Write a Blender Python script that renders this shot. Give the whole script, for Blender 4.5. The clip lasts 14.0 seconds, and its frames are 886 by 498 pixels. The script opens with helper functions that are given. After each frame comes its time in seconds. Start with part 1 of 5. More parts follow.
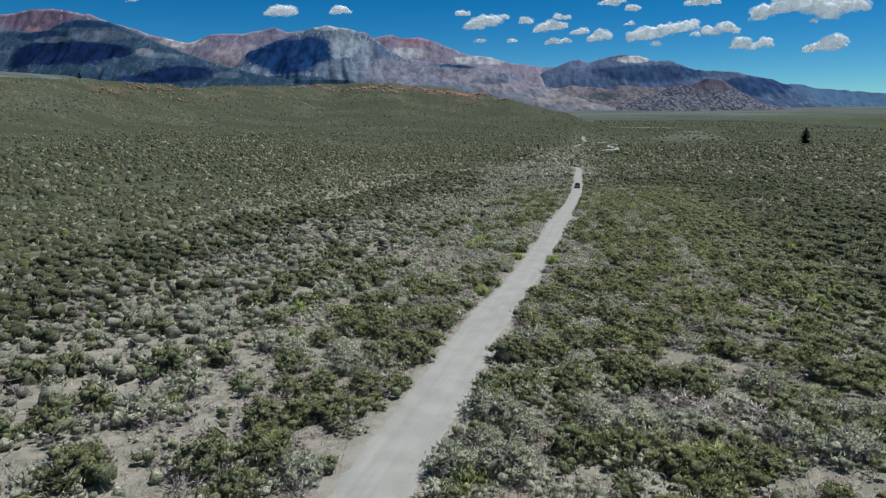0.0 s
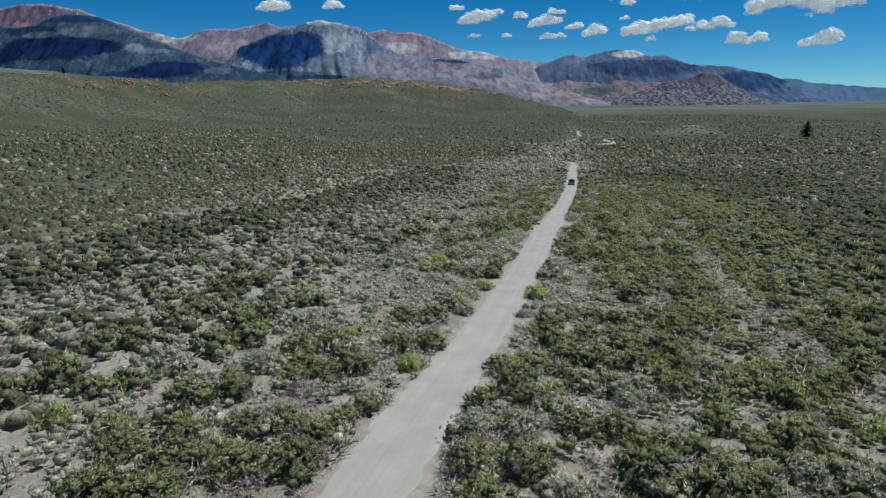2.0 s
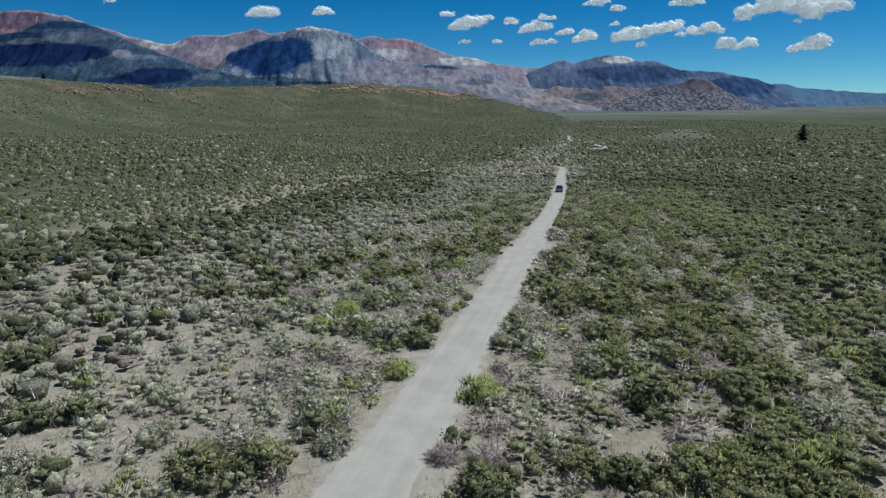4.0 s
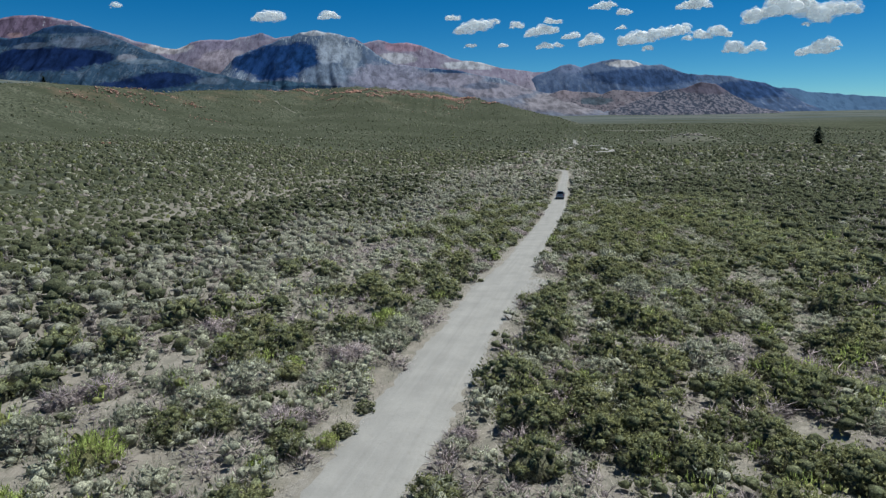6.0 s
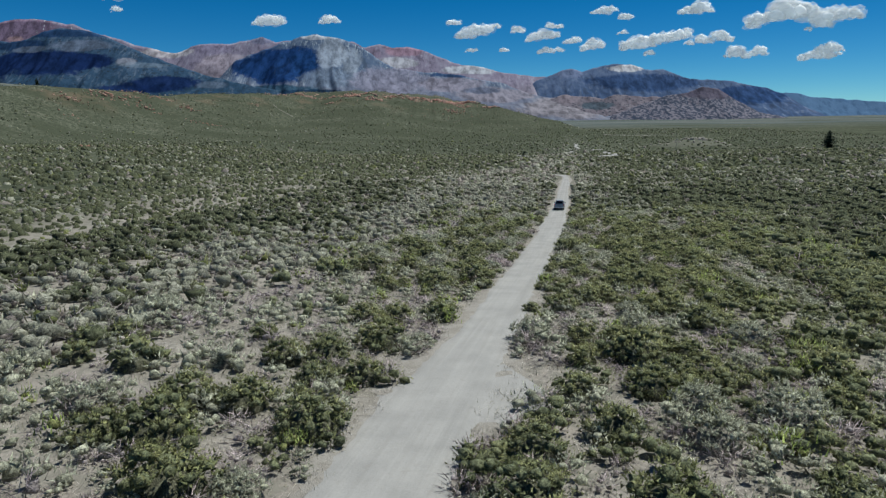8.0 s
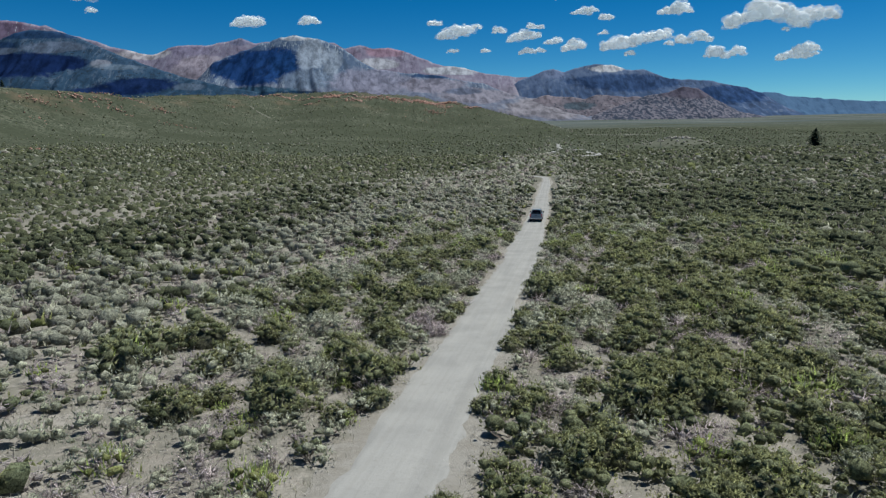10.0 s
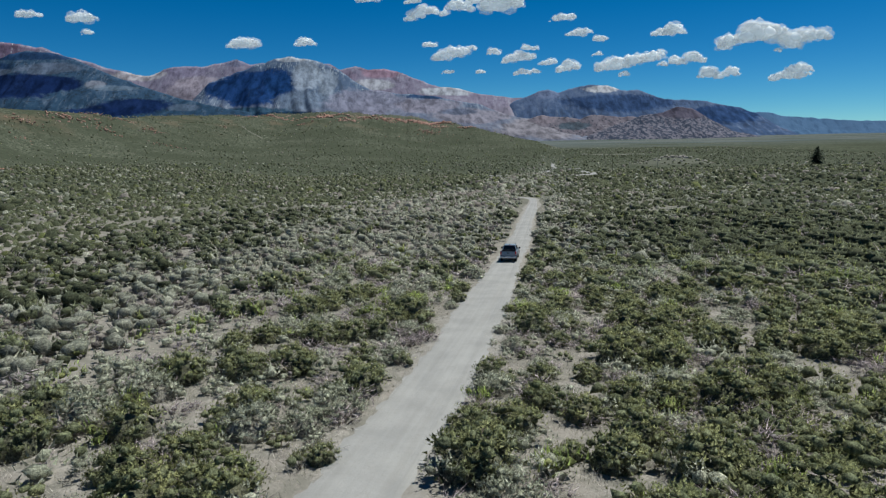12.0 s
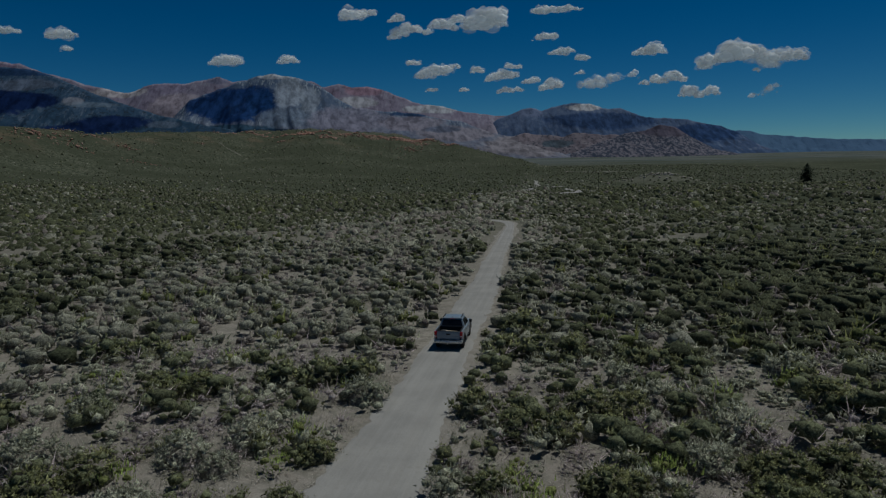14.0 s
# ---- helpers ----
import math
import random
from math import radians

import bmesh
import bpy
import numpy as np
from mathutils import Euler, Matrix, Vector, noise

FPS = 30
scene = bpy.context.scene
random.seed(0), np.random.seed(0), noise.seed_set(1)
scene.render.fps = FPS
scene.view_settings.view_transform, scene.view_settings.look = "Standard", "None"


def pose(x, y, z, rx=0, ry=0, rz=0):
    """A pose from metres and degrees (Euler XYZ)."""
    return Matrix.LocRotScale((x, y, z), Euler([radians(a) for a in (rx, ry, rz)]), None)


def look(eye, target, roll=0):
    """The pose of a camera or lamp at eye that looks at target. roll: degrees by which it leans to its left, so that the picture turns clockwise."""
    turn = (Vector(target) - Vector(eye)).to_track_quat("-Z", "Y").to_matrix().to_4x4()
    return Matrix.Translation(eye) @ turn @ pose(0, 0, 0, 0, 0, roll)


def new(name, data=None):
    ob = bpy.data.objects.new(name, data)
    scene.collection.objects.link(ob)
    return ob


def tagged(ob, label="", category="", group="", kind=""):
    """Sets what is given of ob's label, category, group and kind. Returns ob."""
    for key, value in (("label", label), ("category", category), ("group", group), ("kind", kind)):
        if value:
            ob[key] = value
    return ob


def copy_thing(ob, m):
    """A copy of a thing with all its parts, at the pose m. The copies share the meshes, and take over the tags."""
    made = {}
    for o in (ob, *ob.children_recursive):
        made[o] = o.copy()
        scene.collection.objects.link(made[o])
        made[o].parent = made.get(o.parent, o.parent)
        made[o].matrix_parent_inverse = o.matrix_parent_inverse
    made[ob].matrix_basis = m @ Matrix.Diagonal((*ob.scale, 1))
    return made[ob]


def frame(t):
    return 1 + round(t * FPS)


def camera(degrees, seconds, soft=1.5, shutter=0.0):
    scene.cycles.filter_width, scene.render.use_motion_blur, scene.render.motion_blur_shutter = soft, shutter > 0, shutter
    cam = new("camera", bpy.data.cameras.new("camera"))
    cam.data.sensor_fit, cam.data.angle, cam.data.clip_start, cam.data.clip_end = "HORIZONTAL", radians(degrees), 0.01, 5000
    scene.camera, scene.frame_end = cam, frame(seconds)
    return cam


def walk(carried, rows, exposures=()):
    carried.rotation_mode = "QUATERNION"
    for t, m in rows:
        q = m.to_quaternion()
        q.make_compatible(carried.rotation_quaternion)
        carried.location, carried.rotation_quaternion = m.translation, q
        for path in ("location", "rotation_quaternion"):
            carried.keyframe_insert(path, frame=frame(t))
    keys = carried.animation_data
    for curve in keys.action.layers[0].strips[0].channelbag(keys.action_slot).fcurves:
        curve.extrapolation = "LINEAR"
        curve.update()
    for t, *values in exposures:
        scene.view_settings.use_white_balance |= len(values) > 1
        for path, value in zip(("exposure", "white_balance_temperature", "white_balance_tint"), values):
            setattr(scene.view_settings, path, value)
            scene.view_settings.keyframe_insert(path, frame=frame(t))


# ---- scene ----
cam = camera(70.9, 14.0, 1.3)
METRES, EYE, TILT, LEAN, TURN = 172.0, 16.0, -2.7, -1.2, 0.0
ROWS = [
    (0.0, 0.0, 0.0, 0.0, -0.28, -9.97, 1.57),
    (0.5, 0.0088, 0.0392, -0.0025, -0.21, -10.11, 1.59),
    (1.0, 0.0176, 0.0769, -0.0048, -0.11, -10.2, 1.59),
    (1.5, 0.0257, 0.1143, -0.0066, -0.31, -10.43, 1.65),
    (2.0, 0.0343, 0.1503, -0.0099, -0.73, -10.35, 1.73),
    (2.5, 0.0436, 0.188, -0.0137, -1.31, -10.04, 1.8),
    (3.0, 0.0531, 0.2246, -0.0159, -1.6, -9.94, 1.88),
    (5.5, 0.101, 0.4027, -0.0273, -1.05, -9.53, 1.92),
    (6.0, 0.11, 0.4385, -0.0294, -0.9, -9.39, 1.91),
    (6.5, 0.1194, 0.4762, -0.0317, -0.6, -9.12, 1.87),
    (7.0, 0.1273, 0.5115, -0.0332, -0.49, -8.99, 1.82),
    (7.5, 0.1345, 0.5464, -0.0346, -0.51, -8.93, 1.79),
    (8.0, 0.1416, 0.5842, -0.0359, -0.78, -8.96, 1.81),
    (10.5, 0.1873, 0.7674, -0.0421, -2.43, -8.79, 2.25),
    (11.0, 0.1988, 0.8051, -0.0436, -2.37, -8.25, 2.28),
    (11.5, 0.2095, 0.8412, -0.0443, -2.41, -7.77, 2.31),
    (12.0, 0.2205, 0.8793, -0.0453, -2.65, -7.09, 2.33),
    (12.5, 0.2321, 0.9229, -0.0457, -2.98, -6.59, 2.37),
    (13.0, 0.2431, 0.966, -0.0457, -3.28, -6.26, 2.36),
    (13.5, 0.2536, 1.011, -0.0454, -3.75, -5.92, 2.31),
    (14.0, 0.2638, 1.0531, -0.0456, -4.06, -5.55, 2.35),
]
POSES = [(t, pose(0, 0, EYE, TILT, LEAN, TURN) @ pose(METRES * x, METRES * y, METRES * z, 90 + pitch, roll, yaw)) for t, x, y, z, yaw, pitch, roll in ROWS]
EXPOSURE, KELVIN, TINT = 0.19, 6200, 2
walk(cam, POSES, [(s, EXPOSURE + e, KELVIN, TINT) for s, e in ((0.0, 0.0), (13.6, 0.0), (13.8, -0.38), (14.0, -1.40))])

# ---- light ----
SUN_AZ, SUN_EL = 62.0, 66.0   # degrees clockwise from +y, degrees up
world = bpy.data.worlds.new("sky")
scene.world = world
world.use_nodes = True
wn, wl = world.node_tree.nodes, world.node_tree.links
sky = wn.new("ShaderNodeTexSky")
sky.sky_type = "NISHITA"
sky.sun_disc = False
sky.sun_elevation, sky.sun_rotation = radians(SUN_EL), radians(SUN_AZ)
sky.altitude, sky.air_density, sky.dust_density, sky.ozone_density = 2100, 0.75, 0.0, 4.0
hue = wn.new("ShaderNodeHueSaturation")
hue.inputs["Saturation"].default_value = 1.38
hue.inputs["Value"].default_value = 0.75
wl.new(sky.outputs[0], hue.inputs["Color"])
clear_air = wn.new("ShaderNodeMix")
clear_air.data_type, clear_air.blend_type = "RGBA", "MULTIPLY"
clear_air.inputs[0].default_value = 1.0
wl.new(hue.outputs[0], clear_air.inputs[6])
clear_air.inputs[7].default_value = (0.72, 1.0, 0.98, 1)
wl.new(clear_air.outputs[2], wn["Background"].inputs["Color"])
wn["Background"].inputs["Strength"].default_value = 0.09

sun = new("sun", bpy.data.lights.new("sun", "SUN"))
sun.data.energy, sun.data.angle, sun.data.color = 4.9, radians(0.53), (1.0, 0.95, 0.88)
sx, sy = math.sin(radians(SUN_AZ)), math.cos(radians(SUN_AZ))
ce, se = math.cos(radians(SUN_EL)), math.sin(radians(SUN_EL))
sun.matrix_world = look((200 * sx * ce, 200 * sy * ce, 200 * se), (0, 0, 0))


# ---- materials ----
class Mat:
    """A small writer of node materials."""

    def __init__(self, name, rough=0.8, metal=0.0):
        self.m = bpy.data.materials.new(name)
        self.m.use_nodes = True
        self.n, self.l = self.m.node_tree.nodes, self.m.node_tree.links
        self.b = self.n["Principled BSDF"]
        self.b.inputs["Roughness"].default_value = rough
        self.b.inputs["Metallic"].default_value = metal
        self.b.inputs["Specular IOR Level"].default_value = 0.1 if rough > 0.6 else 0.4
        self.pos = self.n.new("ShaderNodeNewGeometry").outputs["Position"]

    def put(self, value, socket):
        if isinstance(value, (int, float)):
            socket.default_value = value
        elif isinstance(value, tuple):
            socket.default_value = (*value, 1.0) if len(value) == 3 and socket.type == "RGBA" else value
        else:
            self.l.new(value, socket)

    def noise(self, scale, detail=3.0, rough=0.55, at=None, stretch=None, warp=0.0):
        src = at or self.pos
        if stretch:
            mp = self.n.new("ShaderNodeMapping")
            self.l.new(src, mp.inputs["Vector"])
            mp.inputs["Scale"].default_value = stretch
            src = mp.outputs[0]
        x = self.n.new("ShaderNodeTexNoise")
        self.l.new(src, x.inputs["Vector"])
        x.inputs["Scale"].default_value, x.inputs["Detail"].default_value = scale, detail
        x.inputs["Roughness"].default_value, x.inputs["Distortion"].default_value = rough, warp
        return x.outputs["Fac"]

    def ramp(self, fac, lo, hi, a=0.0, b=1.0):
        x = self.n.new("ShaderNodeMapRange")
        x.interpolation_type = "SMOOTHSTEP"
        self.put(fac, x.inputs["Value"])
        for k, v in (("From Min", lo), ("From Max", hi), ("To Min", a), ("To Max", b)):
            x.inputs[k].default_value = v
        return x.outputs["Result"]

    def mix(self, fac, a, b):
        x = self.n.new("ShaderNodeMix")
        x.data_type = "RGBA"
        self.put(fac, x.inputs["Factor"])
        self.put(a, x.inputs["A"] if False else x.inputs[6])
        self.put(b, x.inputs[7])
        return x.outputs[2]

    def math(self, op, a, b=0.0):
        x = self.n.new("ShaderNodeMath")
        x.operation = op
        self.put(a, x.inputs[0])
        self.put(b, x.inputs[1])
        return x.outputs[0]

    def axis(self, which):
        x = self.n.new("ShaderNodeSeparateXYZ")
        self.l.new(self.pos, x.inputs[0])
        return x.outputs[which]

    def info(self):
        return self.n.new("ShaderNodeObjectInfo").outputs["Random"]

    def island(self):
        return self.n.new("ShaderNodeNewGeometry").outputs["Random Per Island"]

    def colour(self, c):
        self.put(c, self.b.inputs["Base Color"])
        return self

    def bump(self, height, strength=0.5, distance=0.05):
        x = self.n.new("ShaderNodeBump")
        x.inputs["Strength"].default_value, x.inputs["Distance"].default_value = strength, distance
        self.l.new(height, x.inputs["Height"])
        self.l.new(x.outputs[0], self.b.inputs["Normal"])
        return self


def plain(name, colour, rough=0.5, metal=0.0, grain=0.0, scale=20.0):
    k = Mat(name, rough, metal)
    if grain:
        n = k.noise(scale, 4)
        dark, light = tuple(c * (1 - grain) for c in colour), tuple(min(1, c * (1 + grain)) for c in colour)
        k.colour(k.mix(n, dark, light))
        k.put(k.ramp(n, 0.3, 0.7, rough * 0.85, min(1, rough * 1.15)), k.b.inputs["Roughness"])
    else:
        k.colour(colour)
    return k.m


def foliage(name, a, b, c):
    """Leaf colour that varies from shrub to shrub and from leaf to leaf."""
    k = Mat(name, 0.75)
    patch = k.ramp(k.noise(0.55, 2), 0.35, 0.65)
    col = k.mix(patch, a, b)
    col = k.mix(k.ramp(k.info(), 0.0, 1.0, 0.0, 0.35), col, c)
    fine = k.noise(24.0, 3, 0.75)
    leaf = k.math("MULTIPLY", k.ramp(k.island(), 0.0, 1.0, 0.82, 1.20), k.ramp(fine, 0.36, 0.64, 0.6, 1.28))
    leaf = k.math("MULTIPLY", leaf, k.ramp(k.noise(6.0, 3, 0.7), 0.36, 0.64, 0.55, 1.4))
    hs = k.n.new("ShaderNodeHueSaturation")
    k.l.new(leaf, hs.inputs["Value"])
    k.l.new(col, hs.inputs["Color"])
    k.colour(hs.outputs[0])
    k.bump(fine, 0.9, 0.04)
    tr = k.n.new("ShaderNodeBsdfTranslucent")
    k.l.new(hs.outputs[0], tr.inputs["Color"])
    ms = k.n.new("ShaderNodeMixShader")
    ms.inputs[0].default_value = 0.36
    k.l.new(k.b.outputs[0], ms.inputs[1])
    k.l.new(tr.outputs[0], ms.inputs[2])
    k.l.new(ms.outputs[0], k.n["Material Output"].inputs["Surface"])
    return k.m


SAGE = foliage("sage_leaf", (0.358, 0.377, 0.279), (0.486, 0.498, 0.398), (0.406, 0.426, 0.34))
BITTER = foliage("bitterbrush_leaf", (0.236, 0.254, 0.12), (0.337, 0.34, 0.161), (0.222, 0.245, 0.142))
RABBIT = foliage("rabbitbrush_leaf", (0.374, 0.458, 0.137), (0.475, 0.534, 0.205), (0.317, 0.458, 0.109))
DEAD = foliage("dry_twig", (0.464, 0.389, 0.399), (0.608, 0.523, 0.53), (0.399, 0.341, 0.375))
STRAW = foliage("dry_grass_blade", (0.36, 0.335, 0.27), (0.31, 0.30, 0.22), (0.42, 0.385, 0.32))
TWIG = foliage("bleached_twig", (0.36, 0.33, 0.30), (0.44, 0.41, 0.37), (0.30, 0.27, 0.25))
STEM = plain("grey_bark", (0.13, 0.11, 0.095), 0.9, 0, 0.3, 30)
# whole canopies: leaf colours darkened for the shade in the gaps between leaves
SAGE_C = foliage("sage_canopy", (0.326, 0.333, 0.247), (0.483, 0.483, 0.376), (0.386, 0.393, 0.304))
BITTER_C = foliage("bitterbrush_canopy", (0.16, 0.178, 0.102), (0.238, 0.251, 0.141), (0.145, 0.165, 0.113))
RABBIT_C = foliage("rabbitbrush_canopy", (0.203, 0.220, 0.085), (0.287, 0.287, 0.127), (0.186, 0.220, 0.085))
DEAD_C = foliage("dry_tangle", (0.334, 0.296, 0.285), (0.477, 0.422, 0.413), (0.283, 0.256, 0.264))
# shrubs far off: crown colours with the shade of their gaps put in
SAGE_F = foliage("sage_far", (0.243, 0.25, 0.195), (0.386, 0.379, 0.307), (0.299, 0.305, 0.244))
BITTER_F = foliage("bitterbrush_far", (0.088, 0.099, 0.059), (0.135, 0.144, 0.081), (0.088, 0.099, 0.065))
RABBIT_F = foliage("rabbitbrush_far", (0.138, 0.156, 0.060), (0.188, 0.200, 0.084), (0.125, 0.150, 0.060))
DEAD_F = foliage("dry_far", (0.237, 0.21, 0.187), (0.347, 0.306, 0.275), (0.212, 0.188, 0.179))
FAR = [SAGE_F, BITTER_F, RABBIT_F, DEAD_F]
# the woody insides of the shrubs, their colour darkened for the shade within
SAGE_I = foliage("sage_shaded_wood", (0.233, 0.214, 0.181), (0.314, 0.29, 0.246), (0.262, 0.243, 0.206))
BITTER_I = foliage("bitterbrush_shaded_wood", (0.114, 0.116, 0.081), (0.166, 0.162, 0.107), (0.124, 0.125, 0.094))
RABBIT_I = foliage("rabbitbrush_shaded_wood", (0.135, 0.143, 0.068), (0.18, 0.18, 0.09), (0.15, 0.143, 0.075))
DEAD_I = foliage("dead_shaded_wood", (0.242, 0.212, 0.202), (0.33, 0.291, 0.278), (0.286, 0.254, 0.237))
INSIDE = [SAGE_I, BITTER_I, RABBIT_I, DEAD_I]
LEAVES = [SAGE, BITTER, RABBIT, DEAD]
CANOPY = [SAGE_C, BITTER_C, RABBIT_C, DEAD_C]


def ground_material():
    k = Mat("desert_ground", 1.0)
    k.b.inputs["Specular IOR Level"].default_value = 0.0
    soil = k.mix(k.ramp(k.noise(0.22, 4), 0.35, 0.65), (0.244, 0.222, 0.198), (0.300, 0.278, 0.250))
    soil = k.mix(k.ramp(k.noise(9.0, 4, 0.7), 0.42, 0.75), soil, (0.19, 0.165, 0.14))
    litter = k.ramp(k.noise(1.1, 7, 0.75), 0.43, 0.58)
    near = k.mix(litter, soil, (0.182, 0.171, 0.147))
    # far away the brush closes to a mottled cover
    far_c = k.mix(k.ramp(k.noise(0.16, 9, 0.85), 0.43, 0.57), (0.030, 0.036, 0.025), (0.112, 0.120, 0.088))
    far_c = k.mix(k.ramp(k.noise(0.05, 5, 0.75, stretch=(0.5, 1.8, 1)), 0.55, 0.72, 0, 0.5), far_c, (0.200, 0.186, 0.148))
    far_c = k.mix(k.ramp(k.noise(0.009, 4, 0.6, stretch=(0.5, 1.4, 1)), 0.36, 0.62, 0, 0.85), far_c, (0.050, 0.057, 0.039))
    far = k.ramp(k.axis(1), 220, 400)
    side = k.ramp(k.math("ABSOLUTE", k.math("SUBTRACT", k.axis(0), 25.0)), 45, 100)
    cover = k.math("MAXIMUM", far, side)
    col = k.mix(cover, near, far_c)
    # ochre soil on the stony hill
    hill = k.ramp(k.axis(2), 15, 75)
    red = k.ramp(k.noise(0.012, 5, 0.65), 0.50, 0.66)
    col = k.mix(k.math("MULTIPLY", k.math("MULTIPLY", hill, red), 0.45), col, (0.15, 0.112, 0.08))
    # a bare low mound
    mx, my = k.math("DIVIDE", k.math("SUBTRACT", k.axis(0), 412.0), 62.0), k.math("DIVIDE", k.math("SUBTRACT", k.axis(1), 1035.0), 60.0)
    mound = k.math("ADD", k.math("ADD", k.math("MULTIPLY", mx, mx), k.math("MULTIPLY", my, my)), k.math("MULTIPLY", k.math("SUBTRACT", k.noise(0.06, 5, 0.7), 0.5), 1.2))
    col = k.mix(k.ramp(mound, 0.5, 1.15, 0.6, 0), col, (0.135, 0.135, 0.112))
    # the pale flat of the valley
    flat = k.math("MULTIPLY", k.ramp(k.axis(1), 2150, 2900), k.ramp(k.noise(0.0022, 4, 0.6, stretch=(0.35, 3.0, 1)), 0.38, 0.54, 0.15, 1.0))
    vall = k.mix(k.ramp(k.noise(0.004, 4, 0.6, stretch=(0.35, 2.2, 1)), 0.42, 0.6), (0.072, 0.090, 0.092), (0.128, 0.136, 0.132))
    col = k.mix(flat, col, vall)
    k.colour(col)
    k.bump(k.noise(2.2, 8, 0.7), 0.7, 0.12)
    return k.m


def road_material():
    k = Mat("graded_dirt", 0.95)
    turn = k.n.new("ShaderNodeMapping")
    k.l.new(k.pos, turn.inputs["Vector"])
    turn.inputs["Rotation"].default_value = (0, 0, radians(14.7))
    along = turn.outputs[0]
    c = k.mix(k.ramp(k.noise(0.5, 4), 0.3, 0.7), (0.246, 0.240, 0.232), (0.296, 0.288, 0.277))
    c = k.mix(k.ramp(k.noise(14, 4, 0.7), 0.5, 0.8, 0, 0.6), c, (0.206, 0.197, 0.186))
    # dust drawn out along the wheel tracks
    wheel = k.noise(1.0, 4, 0.6, at=along, stretch=(4.5, 0.05, 1.0))
    c = k.mix(k.ramp(wheel, 0.50, 0.64, 0, 0.25), c, (0.226, 0.216, 0.204))
    c = k.mix(k.ramp(wheel, 0.36, 0.48, 0.2, 0), c, (0.325, 0.318, 0.306))
    c = k.mix(k.ramp(k.noise(2.2, 6, 0.75), 0.56, 0.7, 0, 0.5), c, (0.225, 0.212, 0.196))
    k.colour(c)
    k.bump(k.math("ADD", k.noise(5, 7, 0.7), k.math("MULTIPLY", wheel, 0.5)), 0.55, 0.05)
    return k.m


GROUND, ROAD = ground_material(), road_material()


def mountain_material(name, rock, low, pale, zones=(), streaks=0.0, snow=0, speckle=0.0, dots=(0.020, 0.030, 0.045), grain=0.5):
    """Weathered slopes: rock over a lower apron, pale scree that runs downhill, stands of trees, some with cloud shadow
    put into their colour, and bare patches (zones: x, z, half widths, colour, share), lone trees (speckle) and old snow
    above a height."""
    k = Mat(name, 1.0)
    k.b.inputs["Specular IOR Level"].default_value = 0.0
    h = k.axis(2)
    broad = k.noise(0.0035, 6, 0.6)
    c = k.mix(k.ramp(k.math("ADD", h, k.math("MULTIPLY", k.math("SUBTRACT", broad, 0.5), 420.0)), 110, 330), low, rock)
    fine = k.noise(0.021, 9, 0.72, stretch=(1.0, 0.5, 0.62), warp=0.25)
    c = k.mix(k.ramp(fine, 0.38, 0.50, grain * 1.5, 0), c, tuple(v * 0.45 for v in rock))
    c = k.mix(k.ramp(fine, 0.51, 0.64, 0, grain * 1.3), c, tuple(v * 0.5 + p * 0.5 for v, p in zip(rock, pale)))
    if streaks:
        run = k.noise(0.075, 6, 0.65, stretch=(1.0, 0.10, 0.22), warp=1.2)
        amount = k.math("MULTIPLY", k.ramp(run, 0.52, 0.64, 0, streaks), k.ramp(k.noise(0.0045, 3, 0.5), 0.42, 0.56))
        c = k.mix(k.math("MULTIPLY", amount, k.ramp(h, 140, 300)), c, pale)
    if speckle:
        c = k.mix(k.ramp(k.noise(0.06, 3, 0.6, stretch=(1.0, 0.5, 1.3)), 0.60 - speckle, 0.64 - speckle, 0, 0.85), c, dots)
    wobble = k.math("ADD", k.math("MULTIPLY", k.math("SUBTRACT", k.noise(0.007, 7, 0.65), 0.5), 1.5), k.math("MULTIPLY", k.math("SUBTRACT", k.noise(0.05, 4, 0.7), 0.5), 0.5))
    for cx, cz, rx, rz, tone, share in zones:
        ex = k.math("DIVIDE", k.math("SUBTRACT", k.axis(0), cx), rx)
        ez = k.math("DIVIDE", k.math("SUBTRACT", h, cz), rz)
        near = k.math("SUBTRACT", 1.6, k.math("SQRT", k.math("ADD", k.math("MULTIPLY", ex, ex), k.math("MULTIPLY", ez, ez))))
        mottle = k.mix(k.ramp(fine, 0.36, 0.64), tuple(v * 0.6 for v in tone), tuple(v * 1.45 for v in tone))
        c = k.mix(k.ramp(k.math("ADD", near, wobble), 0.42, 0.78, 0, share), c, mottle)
    if snow:
        s = k.math("MULTIPLY", k.ramp(h, snow, snow + 60), k.ramp(k.noise(0.05, 5, 0.65, stretch=(1.2, 0.3, 0.4)), 0.64, 0.68))
        c = k.mix(s, c, (0.62, 0.64, 0.67))
    k.colour(c)
    k.bump(k.noise(0.03, 7, 0.65, stretch=(1.0, 0.5, 0.6)), 0.3, 6.0)
    return k.m


# ---- ground shape ----
KNOT_Y = (-400, -40, 0, 45, 70, 90, 120, 140, 180, 210, 240, 311, 400, 683, 866, 1050, 1400, 1700, 2400, 3000, 4300, 5200)
KNOT_Z = (28, 5, 2.2, -1.0, -3.6, -4.8, -5.8, -7.1, -10.2, -11.3, -12.5, -13.6, -17.5, -28.3, -34, -38.5, -40, -36, -27, -13, 8, 20)
TAB_Y = np.arange(-400, 5202, 2.0)
TAB_Z = np.interp(TAB_Y, KNOT_Y, KNOT_Z)
kern = np.exp(-(np.arange(-30, 31) / 7.0) ** 2)
TAB_Z = np.convolve(np.pad(TAB_Z, 30, mode="edge"), kern / kern.sum(), mode="valid")
ROAD_Y = (-80, 10, 22, 35, 48, 60, 80, 105, 127, 160, 185, 205, 222, 250, 281, 310, 322, 330, 338, 346)
